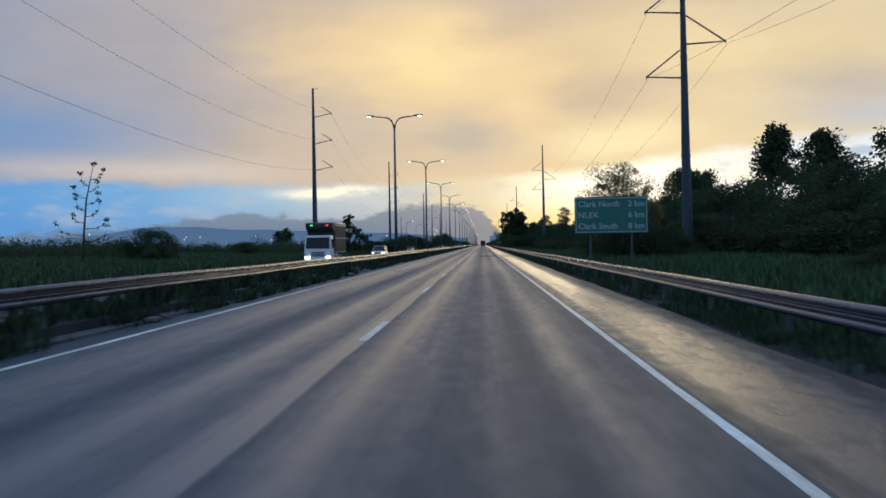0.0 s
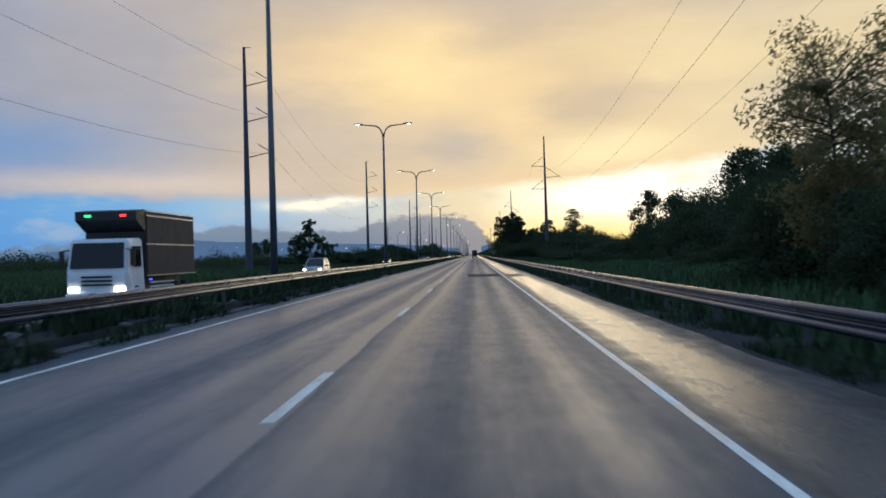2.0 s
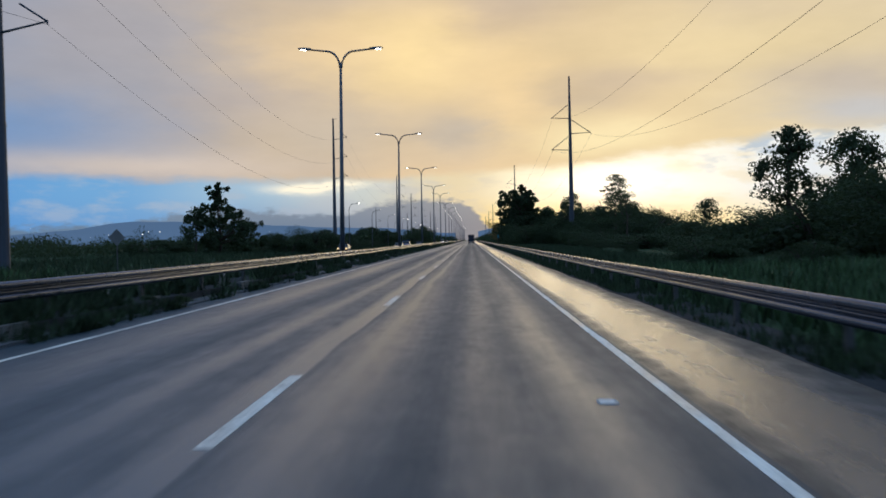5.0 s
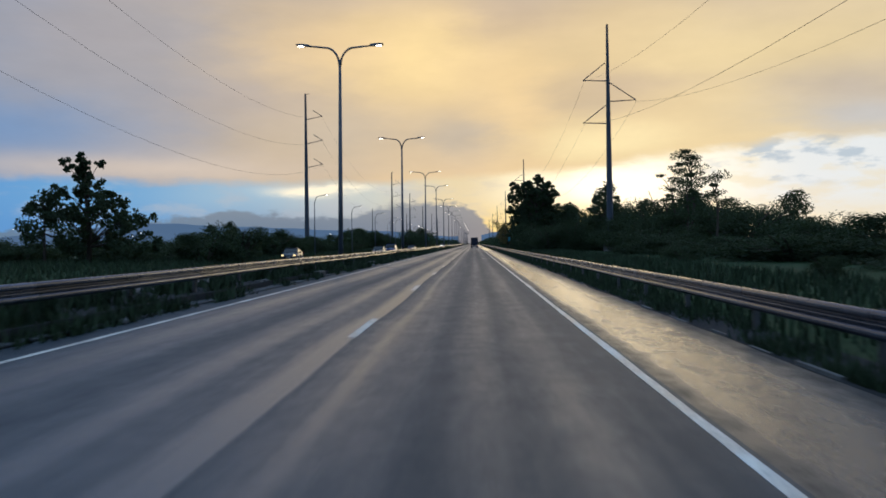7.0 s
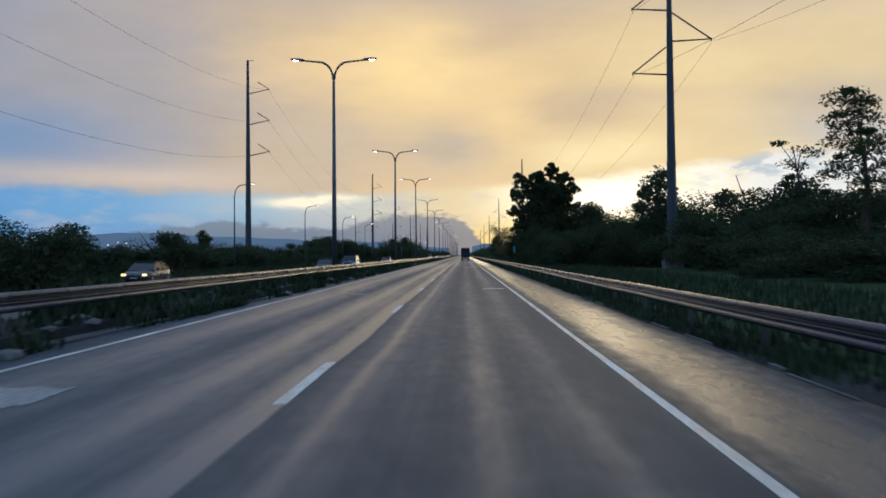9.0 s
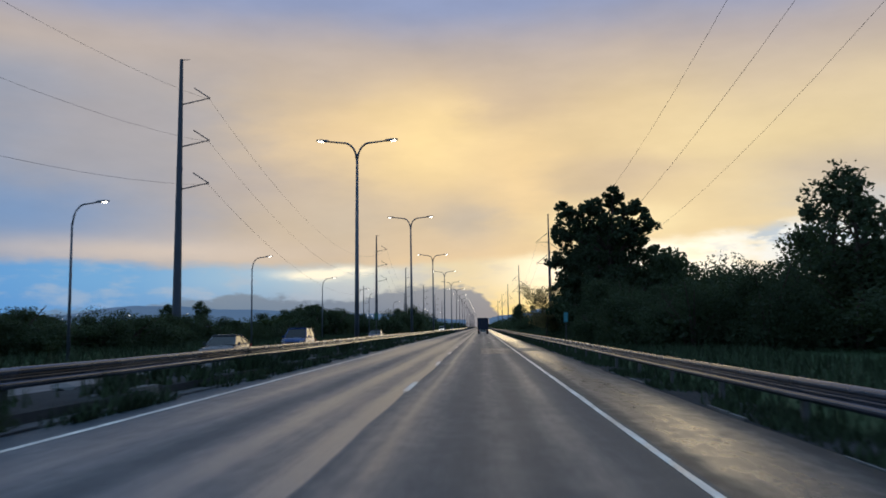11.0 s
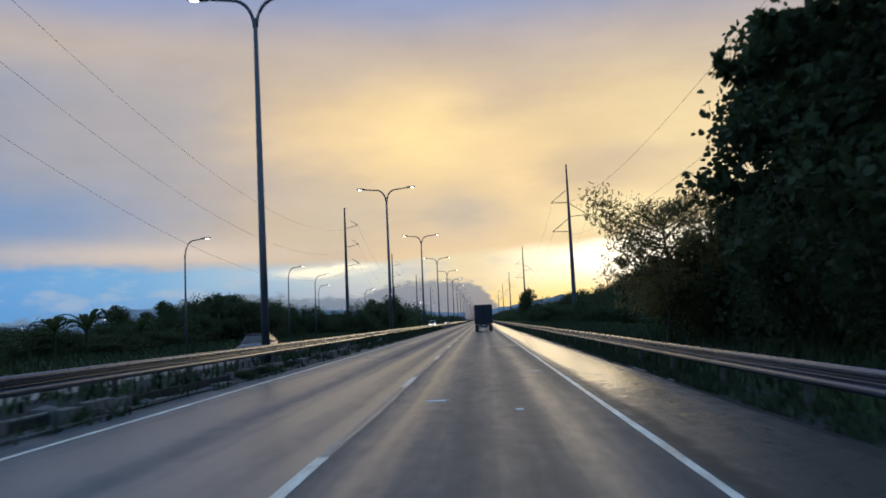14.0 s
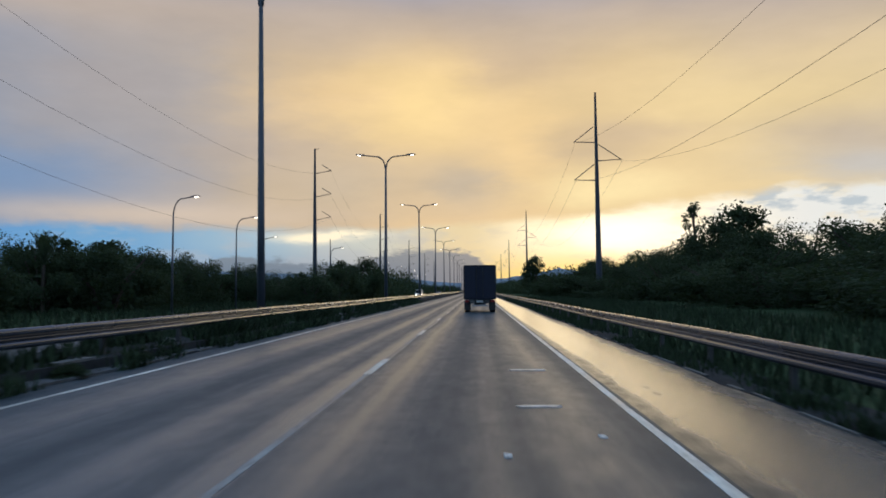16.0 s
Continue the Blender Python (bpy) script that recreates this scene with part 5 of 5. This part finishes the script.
# ---------------------------------------------------------------- grass and verge growth
def blades(name, n, area, h, label, category, seed, lean=0.35, wide=0.02, mat=None):
    rng = np.random.default_rng(seed)
    p = area(rng, n)
    a = rng.uniform(0, 2 * np.pi, n)
    hh = h * rng.uniform(0.45, 1.3, n)
    d = np.stack([np.cos(a), np.sin(a), np.zeros(n)], 1)
    side = np.stack([-np.sin(a), np.cos(a), np.zeros(n)], 1) * (wide * rng.uniform(0.6, 1.5, n))[:, None]
    v = np.empty((n, 3, 3))
    v[:, 0] = p - side
    v[:, 1] = p + side
    v[:, 2] = p + d * (hh * lean)[:, None] * rng.uniform(0.3, 1.6, n)[:, None] + np.array((0, 0, 1)) * hh[:, None]
    me = bpy.data.meshes.new(name)
    me.vertices.add(3 * n)
    me.vertices.foreach_set("co", v.reshape(-1))
    me.loops.add(3 * n)
    me.polygons.add(n)
    me.polygons.foreach_set("loop_start", np.arange(0, 3 * n, 3))
    me.loops.foreach_set("vertex_index", np.arange(3 * n))
    me.materials.append(mat or M_BLADES)
    me.update(calc_edges=True)
    return tagged(new(name, me), label, category, kind="stuff")


def strip_area(x0, x1, y0, y1, clumped=0.0):
    def make(rng, n):
        if clumped:
            c = rng.uniform((x0, y0), (x1, y1), (max(1, n // 90), 2))
            q = c[rng.integers(0, len(c), n)] + rng.normal(0, 1, (n, 2)) * np.array((0.16, 0.4)) * clumped
            q[:, 0] = np.clip(q[:, 0], x0, x1)
            bare = (q[:, 0] < -5) & (q[:, 1] > 286) & (q[:, 1] < 330) & (rng.random(n) < 0.75)
            q[bare, 1] += 60
        else:
            q = rng.uniform((x0, y0), (x1, y1), (n, 2))
        return np.column_stack([q, [0.18 if -8.6 < a < -6.65 else ground_height(a, b) for a, b in q]])
    return make


blades("verge_grass", 70000, strip_area(4.3, 13.0, 0, 460), 0.42, "uneven dark green grass behind the guardrail", "grass", 201, wide=0.03)
blades("lighter_grass", 45000, strip_area(4.9, 18.0, 4, 135), 0.5, "lighter green grass on the open verge", "grass", 206, wide=0.05, mat=M_BLADES_LIGHT)
blades("lighter_grass", 50000, strip_area(-60, -23.2, 15, 150), 0.55, "lighter green grass of the open field", "grass", 207, wide=0.09, mat=M_BLADES_LIGHT)
blades("rail_grass", 85000, strip_area(3.72, 4.6, 0, 440, 1.0), 0.18, "short weeds under the guardrail", "grass", 202)
blades("median_weeds", 34000, strip_area(-6.75, -6.12, 0, 420, 1.0), 0.34, "dark weeds growing along the median edge", "weeds", 203, lean=0.6, wide=0.025)
blades("median_brush", 50000, strip_area(-8.5, -6.7, 0, 420, 1.3), 0.45, "ragged dark weeds under the median guardrail", "weeds", 205, lean=0.5, wide=0.03)
blades("field_grass", 60000, strip_area(-40, -22, 20, 480), 0.5, "rough grass beyond the far carriageway", "grass", 204, wide=0.05)

rr = random.Random(9)
rubble = bmesh.new()
for k in range(300):
    x, y, s = rr.uniform(-8.9, -6.1), rr.uniform(0, 420), rr.uniform(0.05, 0.2)
    tmp = bmesh.ops.create_icosphere(rubble, subdivisions=1, radius=s)["verts"]
    for v in tmp:
        v.co = Vector((v.co.x * rr.uniform(0.8, 1.6), v.co.y * rr.uniform(0.9, 2.4), v.co.z * 0.55)) + Vector((x, y, 0.05 if x > -6.6 else 0.21))
for k in range(90):
    x, y = rr.uniform(-7.0, -6.45), rr.uniform(0, 420) if k < 55 else rr.uniform(292, 325)
    L, w = rr.uniform(0.25, 1.3), rr.uniform(0.1, 0.28)
    box(rubble, x, x + w, y, y + L, 0.0, (0.06 if x > -6.6 else 0.22) + rr.uniform(0, 0.05))
ob = part("median_rubble", rubble, M_STONE)
tagged(ob, "pale broken stones strewn along the median", "rubble", kind="stuff")


# ---------------------------------------------------------------- vehicles
def wheel(parent, x, y, r, w):
    wh = part("wheel", tube(bmesh.new(), [(x - w / 2, y, r), (x - w / 2 + 0.03, y, r), (x + w / 2 - 0.03, y, r), (x + w / 2, y, r)], [r * 0.92, r, r, r * 0.92], 20), M_TYRE, parent, smooth=False)
    s = 1 if x > 0 else -1
    part("rim", tube(bmesh.new(), [(x + s * (w / 2 - 0.02), y, r), (x + s * (w / 2 + 0.012), y, r)], [r * 0.62, r * 0.56], 16), M_RIM, wh)


def car_shell(outline, w):
    """A closed body drawn through cross-sections: rounded sides, nose and tail drawn in."""
    ys = [q[0] for q in outline]
    y0, y1 = min(ys), max(ys)
    hood = sorted(q for q in outline if q[1] > 0.5)
    b = bmesh.new()
    rings = []
    for u in (0.0, 0.012, 0.04, 0.1, 0.2, 0.32, 0.5, 0.7, 0.85, 0.93, 0.975, 1.0):
        yy = y0 + (y1 - y0) * u
        top = float(np.interp(yy, [q[0] for q in hood], [q[1] for q in hood]))
        end = min(u, 1 - u)
        half = w * (1 - 0.22 * max(0.0, 1 - end / 0.12) ** 2)
        low = 0.22 + 0.14 * max(0.0, 1 - end / 0.06)
        sec = [(0.0, low), (half * 0.86, low), (half * 0.97, low + 0.12), (half, (low + top) / 2), (half * 0.975, top - 0.09), (half * 0.88, top - 0.015), (half * 0.5, top + 0.012), (0.0, top + 0.02)]
        ring = sec + [(-x, z) for x, z in sec[-2:0:-1]]
        rings.append([b.verts.new((x, yy, z)) for x, z in ring])
    n = len(rings[0])
    for p, q in zip(rings, rings[1:]):
        for k in range(n):
            b.faces.new((p[k], p[(k + 1) % n], q[(k + 1) % n], q[k]))
    b.faces.new(rings[0][::-1])
    b.faces.new(rings[-1])
    bmesh.ops.recalc_face_normals(b, faces=b.faces[:])
    return b


def car(label, paint, kind="sedan", lit=True):
    """Faces -y. Sides drawn from a profile, cabin drawn in towards the roof."""
    ob = empty("car", label, "car", "oncoming traffic")
    if kind == "sedan":
        w, L, hood, deck, roof = 0.87, 4.4, 0.86, 0.98, 1.45
        lower = [(-2.2, 0.3), (-2.22, 0.55), (-2.1, 0.74), (-1.2, hood), (-0.9, 0.92), (1.45, 0.99), (2.1, deck), (2.2, 0.8), (2.2, 0.4), (2.05, 0.27), (-2.0, 0.22)]
        cab = [(-1.05, 0.9), (-0.3, roof - 0.07), (0.1, roof), (0.8, roof - 0.03), (1.72, 0.98)]
    elif kind == "van":
        w, L, roof = 0.88, 4.6, 1.95
        lower = [(-2.25, 0.3), (-2.3, 0.6), (-2.15, 0.88), (-1.75, 1.05), (2.25, 1.1), (2.3, 0.5), (2.2, 0.28), (-2.1, 0.22)]
        cab = [(-1.85, 1.03), (-1.05, roof - 0.1), (-0.7, roof), (2.0, roof - 0.03), (2.22, 1.1)]
    else:
        w, L, roof = 0.92, 4.7, 1.8
        lower = [(-2.3, 0.4), (-2.33, 0.7), (-2.2, 0.98), (-1.1, 1.08), (2.25, 1.12), (2.33, 0.6), (2.25, 0.38), (-2.15, 0.3)]
        cab = [(-1.2, 1.06), (-0.45, roof - 0.08), (-0.1, roof), (1.8, roof - 0.04), (2.2, 1.12)]
    part("body", car_shell(lower, w), paint, ob, smooth=True)
    zt = roof - 0.15
    b = prism(bmesh.new(), cab, -w + 0.06, w - 0.06, -w + 0.24, w - 0.24, zt)
    bmesh.ops.bevel(b, geom=b.edges[:], offset=0.03, segments=2, affect="EDGES")
    part("window_glass", b, M_GLASS, ob, "dark tinted windows")
    top = [(y, z) for y, z in cab if z > zt]
    ya, yb = min(q[0] for q in top), max(q[0] for q in top)
    part("roof", boxed(-w + 0.22, w - 0.22, ya - 0.02, yb + 0.02, roof - 0.09, roof + 0.025, bevel=0.03), paint, ob)
    for s in (-1, 1):
        for (ya2, za), (yb2, zb) in ((cab[0], cab[1]), (cab[-1], cab[-2])):
            part("pillar", tube(bmesh.new(), [(s * (w - 0.07), ya2, za), (s * (w - 0.23), yb2, zb)], [0.045, 0.04], 6), paint, ob)
        ym = (cab[1][0] + cab[-1][0]) / 2 - 0.1
        part("pillar", tube(bmesh.new(), [(s * (w - 0.07), ym, cab[0][1]), (s * (w - 0.23), ym, roof - 0.06)], [0.04, 0.035], 6), M_BLACK, ob)
        part("mirror", boxed(s * (w + 0.02), s * (w + 0.18), cab[0][0] + 0.25, cab[0][0] + 0.33, cab[0][1] + 0.02, cab[0][1] + 0.16, bevel=0.02), paint, ob)
        yh = lower[1][0]
        part("headlight", boxed(s * (w - 0.36) if s < 0 else w - 0.36 - 0.0, s * (w - 0.08) if s < 0 else w - 0.08, yh - 0.015, yh + 0.12, lower[1][1] + 0.02, lower[1][1] + 0.16, bevel=0.02) if s > 0 else
             boxed(-w + 0.08, -w + 0.36, yh - 0.015, yh + 0.12, lower[1][1] + 0.02, lower[1][1] + 0.16, bevel=0.02), M_AMBER if lit == "amber" else M_HEADLIGHT if lit else M_RIM, ob)
        part("tail_light", boxed(s * w - 0.15 * (s > 0) - 0.0, s * w + 0.15 * (s < 0), L / 2 - 0.1, L / 2 + 0.03, 0.72, 0.92, bevel=0.015), M_TAIL, ob)
        for yy in (-L / 2 + 0.85, L / 2 - 0.85):
            wheel(ob, s * (w - 0.09), yy, 0.32 if kind != "suv" else 0.37, 0.2)
    part("grille", boxed(-0.45, 0.45, lower[1][0] - 0.012, lower[1][0] + 0.05, lower[1][1] - 0.12, lower[1][1] + 0.04, bevel=0.01), M_BLACK, ob)
    part("number_plate", boxed(-0.22, 0.22, lower[1][0] - 0.03, lower[1][0] + 0.02, 0.4, 0.5), M_PLATE, ob)
    return ob


def cargo_truck():
    """Oncoming lorry with a covered box, faces -y."""
    ob = empty("cargo_truck", "white-cabbed cargo lorry with a tall brown covered box, headlights lit", "truck", "oncoming traffic")
    b = prism(bmesh.new(), [(-3.6, 0.5), (-3.62, 1.5), (-3.35, 2.75), (-1.95, 2.8), (-1.9, 0.55)], -1.2, 1.2, -1.12, 1.12, 2.7)
    bmesh.ops.bevel(b, geom=b.edges[:], offset=0.07, segments=2, affect="EDGES")
    cab = part("cab", b, M_WHITE, ob)
    b = bmesh.new()
    v = [b.verts.new(q) for q in ((-1.05, -3.635, 1.62), (1.05, -3.635, 1.62), (1.0, -3.40, 2.6), (-1.0, -3.40, 2.6), (-1.05, -3.58, 1.62), (1.05, -3.58, 1.62), (1.0, -3.36, 2.6), (-1.0, -3.36, 2.6))]
    for f in ((0, 1, 2, 3), (7, 6, 5, 4), (0, 4, 5, 1), (3, 2, 6, 7), (0, 3, 7, 4), (1, 5, 6, 2)):
        b.faces.new([v[i] for i in f])
    part("windscreen", b, M_GLASS, cab)
    for s in (-1, 1):
        part("side_window", boxed(min(s * 1.17, s * 1.215), max(s * 1.17, s * 1.215), -3.1, -2.3, 1.65, 2.45, bevel=0.01), M_GLASS, cab)
        part("mirror", boxed(s * 1.38 - 0.09, s * 1.38 + 0.09, -3.6, -3.5, 1.7, 2.3, bevel=0.02), M_BLACK, cab)
        part("mirror_arm", tube(bmesh.new(), [(s * 1.1, -3.45, 2.35), (s * 1.38, -3.55, 2.3)], [0.025, 0.025], 6), M_BLACK, cab)
        part("headlight", boxed(s * 0.9 - 0.19, s * 0.9 + 0.19, -3.68, -3.58, 0.72, 0.92, bevel=0.02), M_HEADLIGHT, cab)
        part("marker_lamp", boxed(s * 0.7 - 0.12, s * 0.7 + 0.12, -2.79, -2.74, 3.62, 3.72), M_CLEAR_GREEN if s < 0 else M_CLEAR_RED, ob)
    for k in range(3):
        part("grille_slat", boxed(-0.6, 0.6, -3.66, -3.6, 0.95 + 0.15 * k, 1.03 + 0.15 * k, bevel=0.01), M_BLACK, cab)
    part("bumper", boxed(-1.2, 1.2, -3.72, -3.55, 0.42, 0.68, bevel=0.03), M_WHITE, ob)
    part("front_panel", boxed(-1.22, 1.22, -1.88, -1.8, 1.3, 3.9, bevel=0.02), M_BLACK, ob)
    part("overhang", prism(bmesh.new(), [(-2.75, 3.5), (-2.75, 3.85), (-1.88, 3.95), (-1.88, 3.05)], -1.22, 1.22), M_BLACK, ob)
    part("roof_edge", boxed(-1.26, 1.26, -1.86, 3.92, 3.86, 3.93, bevel=0.02), M_WHITE, ob)
    part("side_lamp", boxed(1.2, 1.24, -1.5, -1.3, 1.08, 1.16), M_CLEAR_BLUE, ob)
    part("cargo_box", boxed(-1.24, 1.24, -1.8, 3.9, 1.25, 3.88, bevel=0.04), M_TARP, ob)
    for side in (-1.25, 1.25):
        pleats = bmesh.new()
        out = [(side + (0.014 if k % 2 else 0.002) * (1 if side > 0 else -1), -1.75 + 0.127 * k) for k in range(45)]
        ring = out + [(side - (0.01 if side > 0 else -0.01), out[-1][1]), (side - (0.01 if side > 0 else -0.01), out[0][1])]
        rows = [[pleats.verts.new((x, y, z)) for x, y in ring] for z in (1.34, 3.8)]
        for a in range(len(ring)):
            b2 = (a + 1) % len(ring)
            pleats.faces.new((rows[0][a], rows[0][b2], rows[1][b2], rows[1][a]))
        pleats.faces.new(rows[1])
        pleats.faces.new(rows[0][::-1])
        part("pleated_cover", pleats, M_TARP, ob)
    for s in (-1, 1):
        for z in (1.28, 2.55, 3.7):
            part("side_rail", boxed(min(s * 1.24, s * 1.27), max(s * 1.24, s * 1.27), -1.8, 3.9, z - 0.03, z + 0.03), M_RIM, ob)
        for k in range(4):
            part("side_guard", boxed(min(s * 1.18, s * 1.22), max(s * 1.18, s * 1.22), -1.4, 1.2, 0.45 + 0.17 * k, 0.51 + 0.17 * k), M_WHITE, ob)
        for yy in (-2.75, 1.9, 3.05):
            wheel(ob, s * 1.05, yy, 0.48, 0.28)
    part("chassis", boxed(-0.5, 0.5, -3.0, 3.8, 0.75, 1.2), M_BLACK, ob)
    return ob


def box_truck():
    """Light delivery lorry seen from behind; faces +y."""
    ob = empty("box_truck", "small delivery lorry with a plain dark blue box body", "truck")
    part("cargo_box", boxed(-0.99, 0.99, 0.0, 3.4, 0.78, 2.9, bevel=0.03), M_TRUCK_BOX, ob)
    for s in (-1, 1):
        d = part("rear_door", boxed(min(s * 0.012, s * 0.93), max(s * 0.012, s * 0.93), -0.03, 0.02, 0.86, 2.8, bevel=0.012), M_TRUCK_BOX, ob)
        part("lock_rod", tube(bmesh.new(), [(s * 0.2, -0.05, 0.9), (s * 0.2, -0.05, 2.75)], [0.018, 0.018], 6), M_BLACK, d)
        for z in (1.0, 1.8, 2.6):
            part("hinge", boxed(s * 0.93 - 0.05, s * 0.93 + 0.05, -0.05, -0.02, z, z + 0.1), M_BLACK, d)
        part("tail_light", boxed(s * 0.78 - 0.12, s * 0.78 + 0.12, -0.04, 0.02, 0.62, 0.74, bevel=0.01), M_TAIL, ob)
        part("mud_flap", boxed(s * 0.76 - 0.2, s * 0.76 + 0.2, 0.28, 0.3, 0.12, 0.6), M_BLACK, ob)
        wheel(ob, s * 0.78, 0.75, 0.37, 0.34)
        wheel(ob, s * 0.8, 3.9, 0.37, 0.2)
    part("rear_bumper", boxed(-0.5, 0.5, -0.02, 0.06, 0.36, 0.46, bevel=0.01), M_RIM, ob)
    part("number_plate", boxed(-0.2, 0.2, -0.04, -0.02, 0.6, 0.72), M_PLATE, ob)
    part("chassis", boxed(-0.35, 0.35, 0.1, 4.6, 0.45, 0.78), M_BLACK, ob)
    b = prism(bmesh.new(), [(3.5, 0.45), (3.5, 2.0), (4.6, 2.0), (5.05, 1.25), (5.1, 0.45)], -0.85, 0.85, -0.8, 0.8, 1.9)
    bmesh.ops.bevel(b, geom=b.edges[:], offset=0.05, segments=2, affect="EDGES")
    part("cab", b, M_WHITE, ob)
    return ob


cargo_truck().matrix_basis = pose(-14.4, 76.0, -0.42)
box_truck().matrix_basis = pose(0.2, 376.0, 0)
for label, paint, kind, x, y, lit in (
        ("pale silver sport utility car with lit headlights", M_SILVER, "suv", -14.5, 117.5, True),
        ("grey saloon car standing at the far road's edge, amber lamps lit", M_GREY, "sedan", -20.5, 237.2, "amber"), ("grey compact saloon car on the far carriageway", M_GREY, "sedan", -14.5, 271.0, False),
        ("blue and silver sport utility car", M_BLUEPAINT, "suv", -14.5, 289.8, False), ("dull mauve-grey saloon car on the far carriageway", M_MAUVE, "sedan", -14.5, 338.2, False),
        ("white van far down the road", M_WHITE, "van", -14.6, 534.0, True), ("silver saloon car far down the road", M_SILVER, "sedan", -14.6, 640.0, True)):
    car(label, paint, kind, lit).matrix_basis = pose(x, y, -0.42)


# ---------------------------------------------------------------- hills and far lamps
def ridge(name, az0, az1, dist, heights, label, seed):
    n = 90
    v, f = [], []
    for i in range(n + 1):
        u = i / n
        a = radians(az0 + (az1 - az0) * u)
        deg = profile(u, heights) + 0.10 * noise.fractal((u * 14, seed, 0), 1.0, 2.0, 4)
        x, yy = dist * math.sin(a), dist * math.cos(a)
        v += [(x, yy, -20), (x, yy, dist * math.tan(radians(max(0.1, deg)))), (x * 1.06, yy * 1.06, -20)]
    for i in range(n):
        a, b = 3 * i, 3 * i + 3
        f += [(a, b, b + 1, a + 1), (a + 1, b + 1, b + 2, a + 2)]
    tagged(new(name, mesh_from(name, v, f, M_MOUNT_GLOW, True)), label, "hills", kind="structure")


ridge("backdrop_hills", -40, -1, 3900, [(0, 0.3), (0.14, 0.35), (0.25, 0.5), (0.33, 0.8), (0.41, 1.2), (0.47, 1.5), (0.53, 1.42), (0.6, 1.25), (0.72, 1.12), (0.84, 0.95), (1, 0.5)], "mountain ridge on the horizon, its blue haze painted as a glow", 1.7)
ridge("backdrop_hills_east", 0.5, 12, 3700, [(0, 0.6), (0.2, 0.9), (0.4, 1.3), (0.6, 1.1), (1, 0.5)], "hills beyond the road's end, their blue haze painted as a glow", 4.2)
fl = bmesh.new()
rf = random.Random(13)
for k in range(16):
    a, d = radians(rf.uniform(-26, -2)), rf.uniform(900, 1600)
    s = rf.uniform(0.3, 0.6)
    x, yy, z = d * math.sin(a), d * math.cos(a), rf.uniform(9, 22)
    bmesh.ops.create_icosphere(fl, subdivisions=1, radius=s, matrix=Matrix.Translation((x, yy, z)))
tagged(part("town_lamps", fl, M_FARLIGHT), "scattered lit lamps of a far town", "lamps", kind="stuff")
